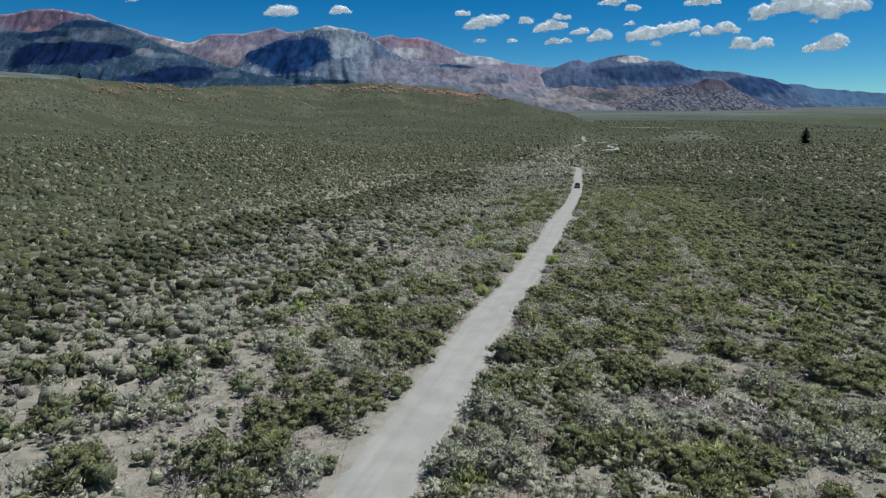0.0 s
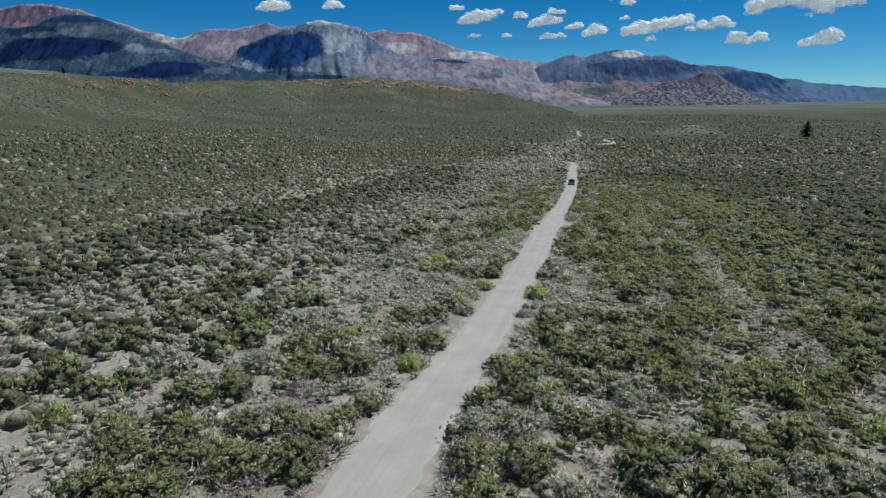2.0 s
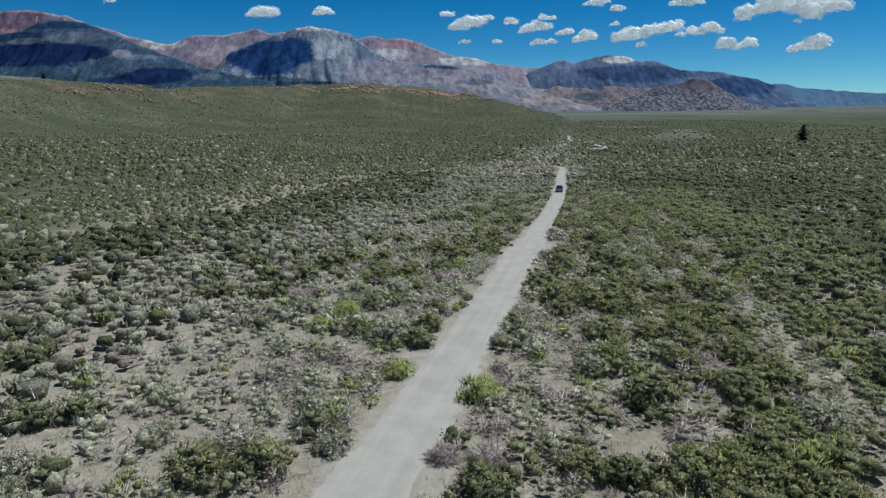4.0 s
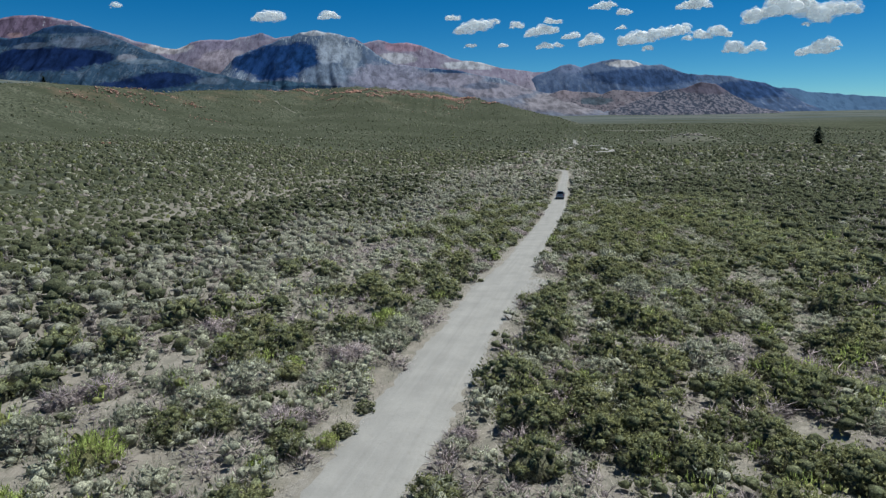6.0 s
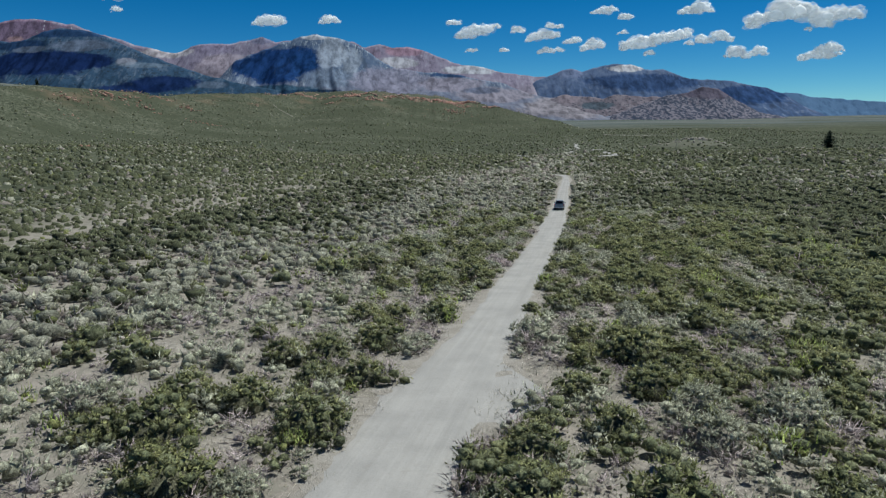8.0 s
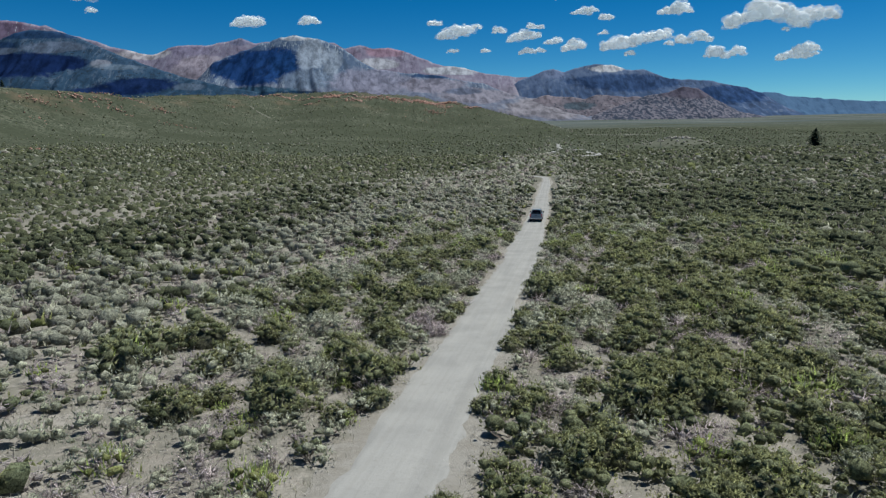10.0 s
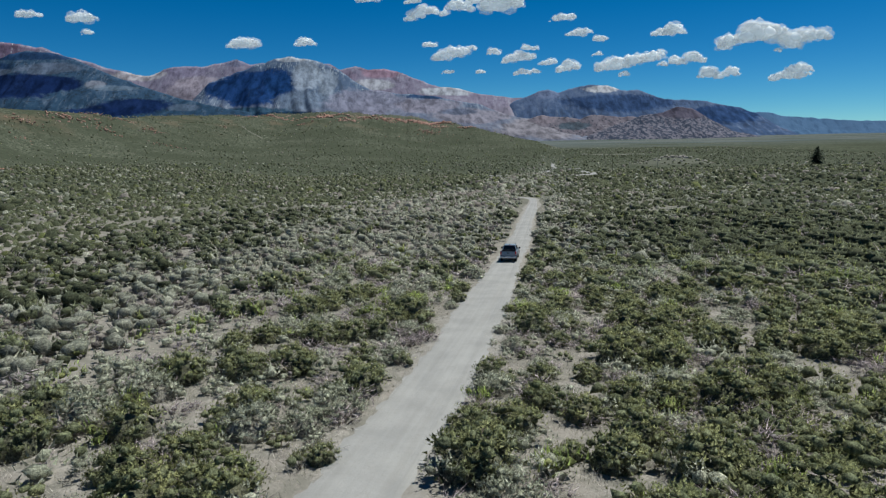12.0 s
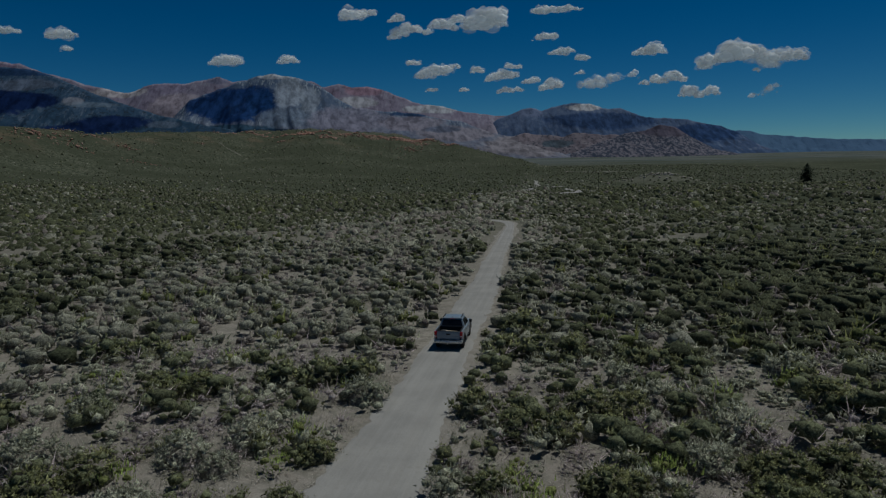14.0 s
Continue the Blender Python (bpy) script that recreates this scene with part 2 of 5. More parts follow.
ROAD_X = (-26, -6.2, -3.2, 0.1, 3.5, 6.8, 12.25, 19.1, 25.1, 33.9, 40.3, 45.3, 49.45, 55.6, 62.6, 69.2, 71.2, 71.0, 68.5, 64.0)
RT_Y = np.arange(-80, 347, 1.0)
RT_X = np.convolve(np.pad(np.interp(RT_Y, ROAD_Y, ROAD_X), 6, mode="reflect", reflect_type="odd"), np.ones(13) / 13, mode="valid")


def road_x(y):
    return np.interp(y, RT_Y, RT_X)


def sstep(a, b, x):
    u = np.clip((np.asarray(x, float) - a) / (b - a), 0, 1)
    return u * u * (3 - 2 * u)


def wave(x, y, scale, seed=0):
    """Cheap smooth noise, about -1 to 1."""
    r = np.random.RandomState(seed)
    s = np.zeros(np.broadcast(x, y).shape)
    for i in range(7):
        a, f, ph = r.uniform(0, 6.283), (0.6 + 0.28 * i) / scale, r.uniform(0, 6.283)
        s = s + np.sin(6.283 * f * (x * np.cos(a) + y * np.sin(a)) + ph + 1.3 * np.sin(6.283 * f * 0.37 * (x * np.sin(a) - y * np.cos(a)))) / (1 + 0.25 * i)
    return s / 2.6


LATTICE = np.random.RandomState(4).uniform(-1, 1, (256, 256))


def fbm(x, y, scale, octaves, seed=0, ridged=False):
    """Fractal lattice noise, about -1 to 1; ridged gives sharp crests."""
    s, amp, tot = 0.0, 1.0, 0.0
    for o in range(octaves):
        u, v = x / scale * 2 ** o + 37.7 * (seed + 3 * o), y / scale * 2 ** o + 19.3 * (seed + 5 * o)
        iu, iv = np.floor(u).astype(int), np.floor(v).astype(int)
        fu, fv = u - iu, v - iv
        fu, fv = fu * fu * (3 - 2 * fu), fv * fv * (3 - 2 * fv)
        q = [LATTICE[(iu + a) & 255, (iv + b) & 255] for a in (0, 1) for b in (0, 1)]
        n = (q[0] * (1 - fv) + q[1] * fv) * (1 - fu) + (q[2] * (1 - fv) + q[3] * fv) * fu
        s = s + amp * (1 - 2.6 * np.abs(n) if ridged else n)
        tot, amp = tot + amp, amp * 0.52
    return s / tot


def height(x, y):
    x, y = np.asarray(x, float), np.asarray(y, float)
    z = np.interp(y, TAB_Y, TAB_Z)
    z = z + 14 * sstep(-60, -280, x) * sstep(220, 620, y) * (1 - sstep(1100, 1500, y))
    z = z + 3.5 * sstep(110, 330, x) * sstep(250, 520, y) * (1 - sstep(650, 900, y))
    # the stony hill, with a long low tail
    crest = np.interp(x, (-1300, -1050, -960, -880, -780, -690, -590, -545, -345, -245, -120, 0, 160, 237, 309, 367, 425, 520), (134, 132, 130, 124, 119, 121, 122, 123, 133, 142, 131, 118, 96, 80, 58, 43, 32, 0))
    back = np.interp(x, (-1050, -880, -780, -690, -590, -345, 0, 160, 309, 425), (1500, 1600, 1700, 1950, 2150, 2400, 2400, 2350, 2250, 2200))
    hx = crest + (4 * wave(x, 0 * x, 130, 5) + 2.5 * wave(x, 0 * x, 50, 15)) * (1 - sstep(150, 400, x))
    dy = (y - back) / np.where(y < back, 520 - 220 * sstep(-200, 250, x), 420)
    swell = np.exp(-dy * dy)
    z = z + hx * swell + (7 * wave(x, y, 210, 8) + 4 * fbm(x, y, 90, 3, 6)) * swell * (1 - sstep(250, 420, x))
    # foot of the mountains at the far side
    z = z + 215 * sstep(-1000, -2100, x) * sstep(2000, 3000, y)
    # low swells away from the road
    away = sstep(4, 25, np.abs(x - road_x(y)))
    z = z + away * (0.35 * wave(x, y, 23, 3) + 0.9 * sstep(40, 200, np.abs(x - road_x(y))) * wave(x, y, 90, 4))
    # a pale mound beyond the fork
    z = z + 15 * np.exp(-((x - 412) / 48) ** 2 - ((y - 1045) / 55) ** 2)
    return z


def mesh_object(name, verts, faces, mats, parent=None, index=None, smooth=False, normals=None):
    me = bpy.data.meshes.new(name)
    verts = np.asarray(verts, np.float32).reshape(-1, 3)
    faces = np.asarray(faces, np.int32)
    nf, k = faces.shape
    me.vertices.add(len(verts))
    me.vertices.foreach_set("co", verts.ravel())
    me.loops.add(nf * k)
    me.loops.foreach_set("vertex_index", faces.ravel())
    me.polygons.add(nf)
    me.polygons.foreach_set("loop_start", np.arange(0, nf * k, k, dtype=np.int32))
    for m in mats:
        me.materials.append(m)
    if index is not None:
        me.polygons.foreach_set("material_index", np.asarray(index, np.int32))
    me.polygons.foreach_set("use_smooth", np.full(nf, smooth))
    me.update(calc_edges=True)
    if normals is not None:
        way = me.attributes.new("custom_normal", "FLOAT_VECTOR", "POINT")
        way.data.foreach_set("vector", np.asarray(normals, np.float32).ravel())
    ob = new(name, me)
    ob.parent = parent
    return ob


def grid_faces(nu, nv):
    i = np.arange(nu * nv).reshape(nv, nu)
    return np.stack([i[:-1, :-1], i[:-1, 1:], i[1:, 1:], i[1:, :-1]], -1).reshape(-1, 4)


def spread(n, near, far, lin):
    """n values from 0 to far, even steps of near up to lin of them, growing beyond."""
    a = np.arange(lin) * near
    m = n - lin
    lo, hi = 1.0001, 1.5
    for _ in range(60):
        q = (lo + hi) / 2
        if a[-1] + near * (q ** (m + 1) - q) / (q - 1) > far:
            hi = q
        else:
            lo = q
    return np.concatenate([a, a[-1] + np.cumsum(near * q ** np.arange(1, m + 1))])


gx = spread(100, 1.8, 5600, 30)
gx = np.concatenate([-gx[:0:-1], gx]) + 25
gy = np.concatenate([-spread(30, 3, 380, 8)[:0:-1], spread(290, 1.8, 5080, 140)])
X, Y = np.meshgrid(gx, gy)
ground = mesh_object("ground", np.stack([X, Y, height(X, Y)], -1), grid_faces(len(gx), len(gy)), [GROUND], smooth=True)
tagged(ground, "sandy grey-beige desert ground under open sagebrush", "ground", kind="structure")


def ribbon(name, ys, xs, half, lift, seed, label, mat=None, rough=0.36):
    """A dirt track laid on the ground, with ragged edges and low berms."""
    ys, xs = np.asarray(ys, float), np.asarray(xs, float)
    r = np.random.RandomState(seed)
    dx, dy = np.gradient(xs), np.gradient(ys)
    ln = np.hypot(dx, dy)
    nx, ny = dy / ln, -dx / ln
    prof = ((-1.25, -0.06), (-1.0, 0.012), (-0.76, 0.03), (-0.68, 0.028), (-0.6, 0.012), (-0.46, 0.012), (-0.38, 0.028), (0.0, 0.045), (0.34, 0.028), (0.42, 0.012), (0.56, 0.012), (0.64, 0.028), (0.74, 0.03), (1.0, 0.012), (1.25, -0.06))
    rag = [np.convolve(r.normal(0, 1, len(ys) + 24), np.ones(25) / 25, mode="valid") * rough + r.normal(0, rough * 0.1, len(ys)) for _ in range(2)]
    rows = []
    for u, dz in prof:
        w = half * u * (1 + (rag[0] if u < 0 else rag[1]) * abs(u) ** 2)
        px, py = xs + nx * w, ys + ny * w
        rows.append(np.stack([px, py, height(px, py) + lift + dz], -1))
    v = np.stack(rows, 1)
    return tagged(mesh_object(name, v, grid_faces(len(prof), len(ys))[:, ::-1], [mat or ROAD], smooth=True), label, "dirt road", kind="structure")


ry = np.arange(-70, 345, 0.5)
SHOULDER = Mat("loose_sand", 1.0)
SHOULDER.colour(SHOULDER.mix(SHOULDER.ramp(SHOULDER.noise(0.9, 6, 0.7), 0.4, 0.62), (0.265, 0.248, 0.226), (0.218, 0.200, 0.176)))
SHOULDER.bump(SHOULDER.noise(4.0, 8, 0.75), 0.8, 0.1)
narrow = 1 - 0.22 * sstep(195, 226, ry) - 0.18 * sstep(226, 320, ry)
narrow = narrow * (1 + 0.26 * np.exp(-((ry - 126) / 7.0) ** 2))
ribbon("road_shoulder", ry, road_x(ry), 2.15 * narrow, 0.004, 21, "loose trampled sand along the edges of the dirt road", SHOULDER.m, 0.9)
ribbon("road", ry, road_x(ry), 1.7 * narrow, 0.03, 11, "pale graded dirt road of compacted dust and gravel")


# ---- mountains ----
def mountain(name, crest, depth, width, material, label, seed, spur=260.0, base=-60.0, relief=1.0):
    """A range below its crest line: spurs and gullies that run from the crest down to a spreading foot."""
    cx, cz = np.array(crest, float).T
    nu = int(min(400, (cx[-1] - cx[0]) / 10))
    xs = np.linspace(cx[0], cx[-1], nu)
    top = np.interp(xs, cx, cz) + relief * 7.0 * fbm(xs, 0 * xs, 110, 4, seed + 2, True)
    v = np.concatenate([np.linspace(0, 1, 52), 1 + np.linspace(0, 0.35, 6)[1:]])
    XX, VV = np.meshgrid(xs, v)
    fall = np.where(VV <= 1, VV, np.clip(1 - (VV - 1) * 2.2, 0, 1))
    run = VV * width
    bend = 0.5 * spur * fbm(XX, run, spur * 2.5, 2, seed + 11)
    big = fbm(XX + bend, VV * 220, spur * 1.7, 2, seed, True)
    ribs = fbm(XX + bend * 1.3, VV * 300, spur * 0.42, 5, seed + 8, True)
    tall = np.clip(top[None, :] - base, 4, None)
    sh = np.clip(fall, 1e-4, 1) ** np.clip(1.36 - 0.24 * relief * big, 0.85, 2.3)
    belly = np.sin(np.pi * np.clip(fall, 0, 1) ** 0.8)
    ZZ = base + tall * sh + tall * 0.07 * relief * ribs * belly ** 1.3 + 3.0 * fbm(XX, run, 60, 3, seed + 9) * fall
    YY = depth - width * (1 - VV) + 60 * fbm(XX, run, 420, 2, seed + 5) * belly
    ob = mesh_object(name, np.stack([XX, YY, ZZ], -1), grid_faces(nu, len(v)), [material], smooth=True)
    return tagged(ob, label, "mountain", kind="structure")


# blue haze of distance is mixed into these rock and zone colours
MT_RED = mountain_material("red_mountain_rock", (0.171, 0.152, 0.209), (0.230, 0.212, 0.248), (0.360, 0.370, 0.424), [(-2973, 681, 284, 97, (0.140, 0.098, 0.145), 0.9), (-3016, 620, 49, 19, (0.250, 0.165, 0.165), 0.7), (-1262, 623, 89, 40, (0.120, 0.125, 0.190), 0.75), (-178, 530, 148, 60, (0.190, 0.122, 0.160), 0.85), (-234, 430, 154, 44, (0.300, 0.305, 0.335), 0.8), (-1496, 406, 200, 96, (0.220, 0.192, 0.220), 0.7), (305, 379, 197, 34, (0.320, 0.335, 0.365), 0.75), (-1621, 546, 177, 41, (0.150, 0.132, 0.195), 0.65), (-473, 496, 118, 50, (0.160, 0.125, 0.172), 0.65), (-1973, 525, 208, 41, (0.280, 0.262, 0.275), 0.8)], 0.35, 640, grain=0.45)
# navy zones: cloud shadow over the forested flank, painted as base colour
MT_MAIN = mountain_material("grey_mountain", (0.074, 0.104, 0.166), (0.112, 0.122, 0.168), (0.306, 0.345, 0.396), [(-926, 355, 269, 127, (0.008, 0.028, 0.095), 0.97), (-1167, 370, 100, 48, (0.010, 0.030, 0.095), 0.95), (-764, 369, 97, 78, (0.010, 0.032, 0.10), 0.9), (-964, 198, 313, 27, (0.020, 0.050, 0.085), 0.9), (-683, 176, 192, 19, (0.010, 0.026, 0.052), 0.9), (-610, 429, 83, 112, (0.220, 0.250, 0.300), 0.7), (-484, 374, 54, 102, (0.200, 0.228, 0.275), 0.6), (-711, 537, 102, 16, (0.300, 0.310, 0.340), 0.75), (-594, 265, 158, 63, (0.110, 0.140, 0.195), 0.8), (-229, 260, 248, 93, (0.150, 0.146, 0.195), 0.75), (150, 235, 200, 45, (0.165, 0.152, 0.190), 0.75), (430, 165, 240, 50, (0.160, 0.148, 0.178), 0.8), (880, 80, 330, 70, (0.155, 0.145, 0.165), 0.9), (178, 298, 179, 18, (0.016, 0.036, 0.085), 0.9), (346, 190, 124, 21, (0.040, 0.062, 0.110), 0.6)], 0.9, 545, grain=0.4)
# near-black zones: conifer forest with cloud shadow painted into its colour
MT_LEFT = mountain_material("forest_cloud_shadow", (0.030, 0.058, 0.102), (0.020, 0.044, 0.078), (0.144, 0.175, 0.231), [(-2092, 338, 283, 83, (0.006, 0.014, 0.050), 0.97), (-2343, 327, 110, 78, (0.006, 0.014, 0.050), 0.95), (-1892, 348, 129, 56, (0.006, 0.014, 0.050), 0.95), (-1504, 223, 176, 48, (0.006, 0.014, 0.050), 0.95), (-2316, 450, 171, 33, (0.012, 0.028, 0.070), 0.85), (-2088, 518, 237, 24, (0.012, 0.030, 0.075), 0.85), (-1605, 193, 162, 25, (0.006, 0.014, 0.050), 0.9), (-2232, 424, 120, 19, (0.090, 0.110, 0.150), 0.65), (-1973, 443, 158, 38, (0.080, 0.100, 0.145), 0.8), (-1708, 350, 41, 23, (0.160, 0.165, 0.200), 0.7), (-1619, 332, 128, 16, (0.100, 0.130, 0.170), 0.5), (-1251, 220, 76, 23, (0.080, 0.100, 0.140), 0.5)], 0.5, 0, 0.02, grain=0.45)
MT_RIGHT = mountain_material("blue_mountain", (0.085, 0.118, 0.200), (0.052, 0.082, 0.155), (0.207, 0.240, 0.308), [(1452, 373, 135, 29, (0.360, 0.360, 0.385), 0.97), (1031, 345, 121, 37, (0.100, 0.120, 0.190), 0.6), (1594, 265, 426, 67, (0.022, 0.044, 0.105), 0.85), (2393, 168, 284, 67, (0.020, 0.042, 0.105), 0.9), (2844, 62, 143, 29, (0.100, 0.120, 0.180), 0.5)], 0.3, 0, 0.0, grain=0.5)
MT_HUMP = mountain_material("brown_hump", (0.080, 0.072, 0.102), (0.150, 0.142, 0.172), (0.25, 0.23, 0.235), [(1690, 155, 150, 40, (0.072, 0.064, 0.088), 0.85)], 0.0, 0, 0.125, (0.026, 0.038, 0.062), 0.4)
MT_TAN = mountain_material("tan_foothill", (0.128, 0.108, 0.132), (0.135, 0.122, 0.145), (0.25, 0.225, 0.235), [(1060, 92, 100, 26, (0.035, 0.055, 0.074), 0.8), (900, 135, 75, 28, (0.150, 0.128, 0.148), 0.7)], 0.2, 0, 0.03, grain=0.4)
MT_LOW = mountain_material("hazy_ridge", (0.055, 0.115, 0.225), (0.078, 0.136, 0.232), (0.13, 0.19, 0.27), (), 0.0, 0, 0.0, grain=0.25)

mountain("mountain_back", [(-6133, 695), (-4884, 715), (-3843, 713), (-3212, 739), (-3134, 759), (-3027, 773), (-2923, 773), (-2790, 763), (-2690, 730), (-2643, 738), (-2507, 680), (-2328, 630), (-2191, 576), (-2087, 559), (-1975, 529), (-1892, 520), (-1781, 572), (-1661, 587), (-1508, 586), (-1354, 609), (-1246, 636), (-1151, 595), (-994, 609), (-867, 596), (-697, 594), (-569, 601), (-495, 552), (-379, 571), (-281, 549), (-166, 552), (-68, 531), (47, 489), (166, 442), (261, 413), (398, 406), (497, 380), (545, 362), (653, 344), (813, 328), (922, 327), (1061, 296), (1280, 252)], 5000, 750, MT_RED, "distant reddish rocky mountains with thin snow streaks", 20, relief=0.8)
mountain("mountain_main", [(-1495, 209), (-1418, 244), (-1339, 314), (-1247, 405), (-1113, 442), (-941, 511), (-849, 534), (-757, 551), (-684, 553), (-626, 542), (-536, 517), (-421, 474), (-289, 378), (-209, 342), (-40, 318), (78, 310), (296, 276), (463, 249), (564, 205), (703, 164), (857, 137), (1034, 87), (1220, 41), (1335, 11)], 4300, 800, MT_MAIN, "grey mountain with forested flank darkened by painted cloud shadow and pale scree gullies", 31)
mountain("mountain_left", [(-4774, 479), (-3652, 437), (-2998, 449), (-2501, 495), (-2417, 472), (-2322, 493), (-2215, 536), (-2122, 550), (-2006, 540), (-1904, 517), (-1820, 482), (-1736, 443), (-1620, 391), (-1477, 339), (-1329, 286), (-1183, 249), (-1065, 219), (-884, 188), (-685, 150), (-400, 40)], 3900, 800, MT_LEFT, "broad mountain with conifer forest under painted cloud shadow below bare rock", 42)
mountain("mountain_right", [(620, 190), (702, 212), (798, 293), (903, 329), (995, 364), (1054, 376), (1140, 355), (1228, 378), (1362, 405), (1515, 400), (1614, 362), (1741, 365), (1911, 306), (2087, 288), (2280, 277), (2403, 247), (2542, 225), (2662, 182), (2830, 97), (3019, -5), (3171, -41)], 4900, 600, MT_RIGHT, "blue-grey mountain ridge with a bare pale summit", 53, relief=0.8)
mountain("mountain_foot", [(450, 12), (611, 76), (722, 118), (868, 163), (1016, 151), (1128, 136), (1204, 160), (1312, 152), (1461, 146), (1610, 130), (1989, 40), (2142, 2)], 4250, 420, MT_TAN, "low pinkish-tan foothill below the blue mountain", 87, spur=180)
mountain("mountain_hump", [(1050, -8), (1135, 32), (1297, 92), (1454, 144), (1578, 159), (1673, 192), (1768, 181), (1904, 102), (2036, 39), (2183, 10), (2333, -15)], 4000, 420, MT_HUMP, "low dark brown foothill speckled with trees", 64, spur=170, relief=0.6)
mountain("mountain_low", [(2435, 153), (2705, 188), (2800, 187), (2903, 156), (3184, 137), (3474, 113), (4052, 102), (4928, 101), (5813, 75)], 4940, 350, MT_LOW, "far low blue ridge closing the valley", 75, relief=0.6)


# ---- clouds ----
def cloud_material(name, opacity):
    """Sunlit droplets that scatter light forwards and backwards, with emission standing in for sunlight scattered
    inside; the wisps let the sky through.
    """
    k = Mat(name, 1.0)
    k.colour((0.88, 0.88, 0.88))
    k.b.inputs["Specular IOR Level"].default_value = 0.0
    # added glow in place of light scattered within the cloud
    k.b.inputs["Emission Color"].default_value = (0.66, 0.74, 0.82, 1)
    k.b.inputs["Emission Strength"].default_value = 0.31
    tr = k.n.new("ShaderNodeBsdfTranslucent")
    tr.inputs["Color"].default_value = (0.85, 0.85, 0.85, 1)
    both = k.n.new("ShaderNodeMixShader")
    both.inputs[0].default_value = 0.42
    k.l.new(k.b.outputs[0], both.inputs[1])
    k.l.new(tr.outputs[0], both.inputs[2])
    clear = k.n.new("ShaderNodeBsdfTransparent")
    ms = k.n.new("ShaderNodeMixShader")
    ms.inputs[0].default_value = opacity
    k.l.new(clear.outputs[0], ms.inputs[1])
    k.l.new(both.outputs[0], ms.inputs[2])
    k.l.new(ms.outputs[0], k.n["Material Output"].inputs["Surface"])
    return k.m


CLOUD = [cloud_material("cloud_core", 0.6), cloud_material("cloud_wisp", 0.22)]


def ball(level):
    b = bmesh.new()
    bmesh.ops.create_icosphere(b, subdivisions=level, radius=1)
    out = np.array([q.co for q in b.verts]), np.array([[q.index for q in f.verts] for f in b.faces])
    b.free()
    return out


SMALL, TINY = ball(2), ball(1)


def cloud(x, z, w, h, seed, tilt=0.03):
    """A fair-weather cumulus: heaped billows over a flattish base, fraying into thin wisps at its rims."""
    r = np.random.RandomState(seed)
    vs, fs, mi, n = [], [], [], 0

    def puff(c, radius, shell, fine, salt):
        nonlocal n
        iv, jf = fine
        lump = 1 + 0.30 * fbm(iv[:, 0] * 2 + iv[:, 2], iv[:, 1] * 2 - iv[:, 2] * 1.7, 0.9, 3, salt)
        p = iv * lump[:, None] * radius * np.array([1.35, 1.1, 1.0])
        p[:, 2] = np.where(p[:, 2] < 0, p[:, 2] * 0.6, p[:, 2])
        vs.append(p + c)
        fs.append(jf + n)
        mi.append(np.full(len(jf), shell))
        n += len(p)

    k = max(4, int(2.6 * w / h))
    for i in range(k):
        u = (i + 0.5) / k * 2 - 1 + r.uniform(-0.15, 0.15)
        big = h * (0.12 + 0.25 * (1 - u * u)) * r.uniform(0.6, 1.35)
        c = np.array([u * w * 0.38, r.uniform(-0.3, 0.3) * h, big * 0.5 - h * 0.25 + u * w * tilt + h * r.uniform(-0.05, 0.12)])
        if big > 0.15 * h:
            puff(c, big * 0.74, 0, SMALL, seed + i)
        for q in range(20):
            a = r.uniform(-0.7, 3.84)
            s = big * r.uniform(0.22, 0.62)
            far_out = r.uniform(0.45, 1.05)
            puff(c + np.array([1.3 * np.cos(a) * far_out, r.uniform(-0.9, 0.3), 0.85 * np.sin(a) * far_out]) * big * 0.85, s, 0 if q < 3 and far_out < 0.9 else 1, TINY, seed + 5 * i + q)
    ob = mesh_object("cloud", np.concatenate(vs), np.concatenate(fs), CLOUD, index=np.concatenate(mi), smooth=True)
    # clear of the ranges before it; those over the open valley drift nearer
    near = 0.98 if x > 2000 else 1.0
    ob.location, ob.scale = (x * near, 5230 * near, z * near), (near, 0.4 * near, near)
    return tagged(ob, "small white fair-weather cumulus cloud in blue sky", "cloud", "clouds over the mountains", kind="structure")


CLOUDS_LOW = [(-1262, 779, 299, 139), (-776, 783, 193, 96), (193, 761, 125, 90), (384, 704, 411, 170), (691, 701, 101, 101), (330, 551, 125, 50), (595, 545, 90, 45), (902, 653, 334, 132), (981, 724, 183, 71), (959, 545, 273, 76), (1123, 612, 153, 82), (1281, 576, 226, 123), (1259, 559, 133, 82), (1658, 581, 439, 136), (1906, 647, 457, 181), (2232, 618, 521, 119), (1743, 516, 94, 63), (2512, 508, 431, 144), (3103, 490, 475, 116), (3180, 532, 350, 105)]
CLOUDS_HIGH = [(2768, 800, 714, 261), (3179, 771, 516, 211), (1377, 842, 259, 104), (1540, 790, 157, 73), (2094, 848, 335, 140), (1524, 672, 125, 42), (-2413, 873, 122, 55), (-240, 1124, 350, 190), (59, 1090, 149, 90), (128, 1014, 298, 209), (428, 1055, 359, 199), (775, 1063, 382, 221), (1223, 1155, 225, 133), (1422, 1164, 310, 83), (-2845, 1010, 228, 102), (-2440, 984, 297, 143), (1243, 950, 285, 81)]
for i, (x, z, w, h) in enumerate(CLOUDS_LOW + CLOUDS_HIGH):
    cloud(x, z, w, h, 100 + i, 0.09 if h > 150 else 0.035)

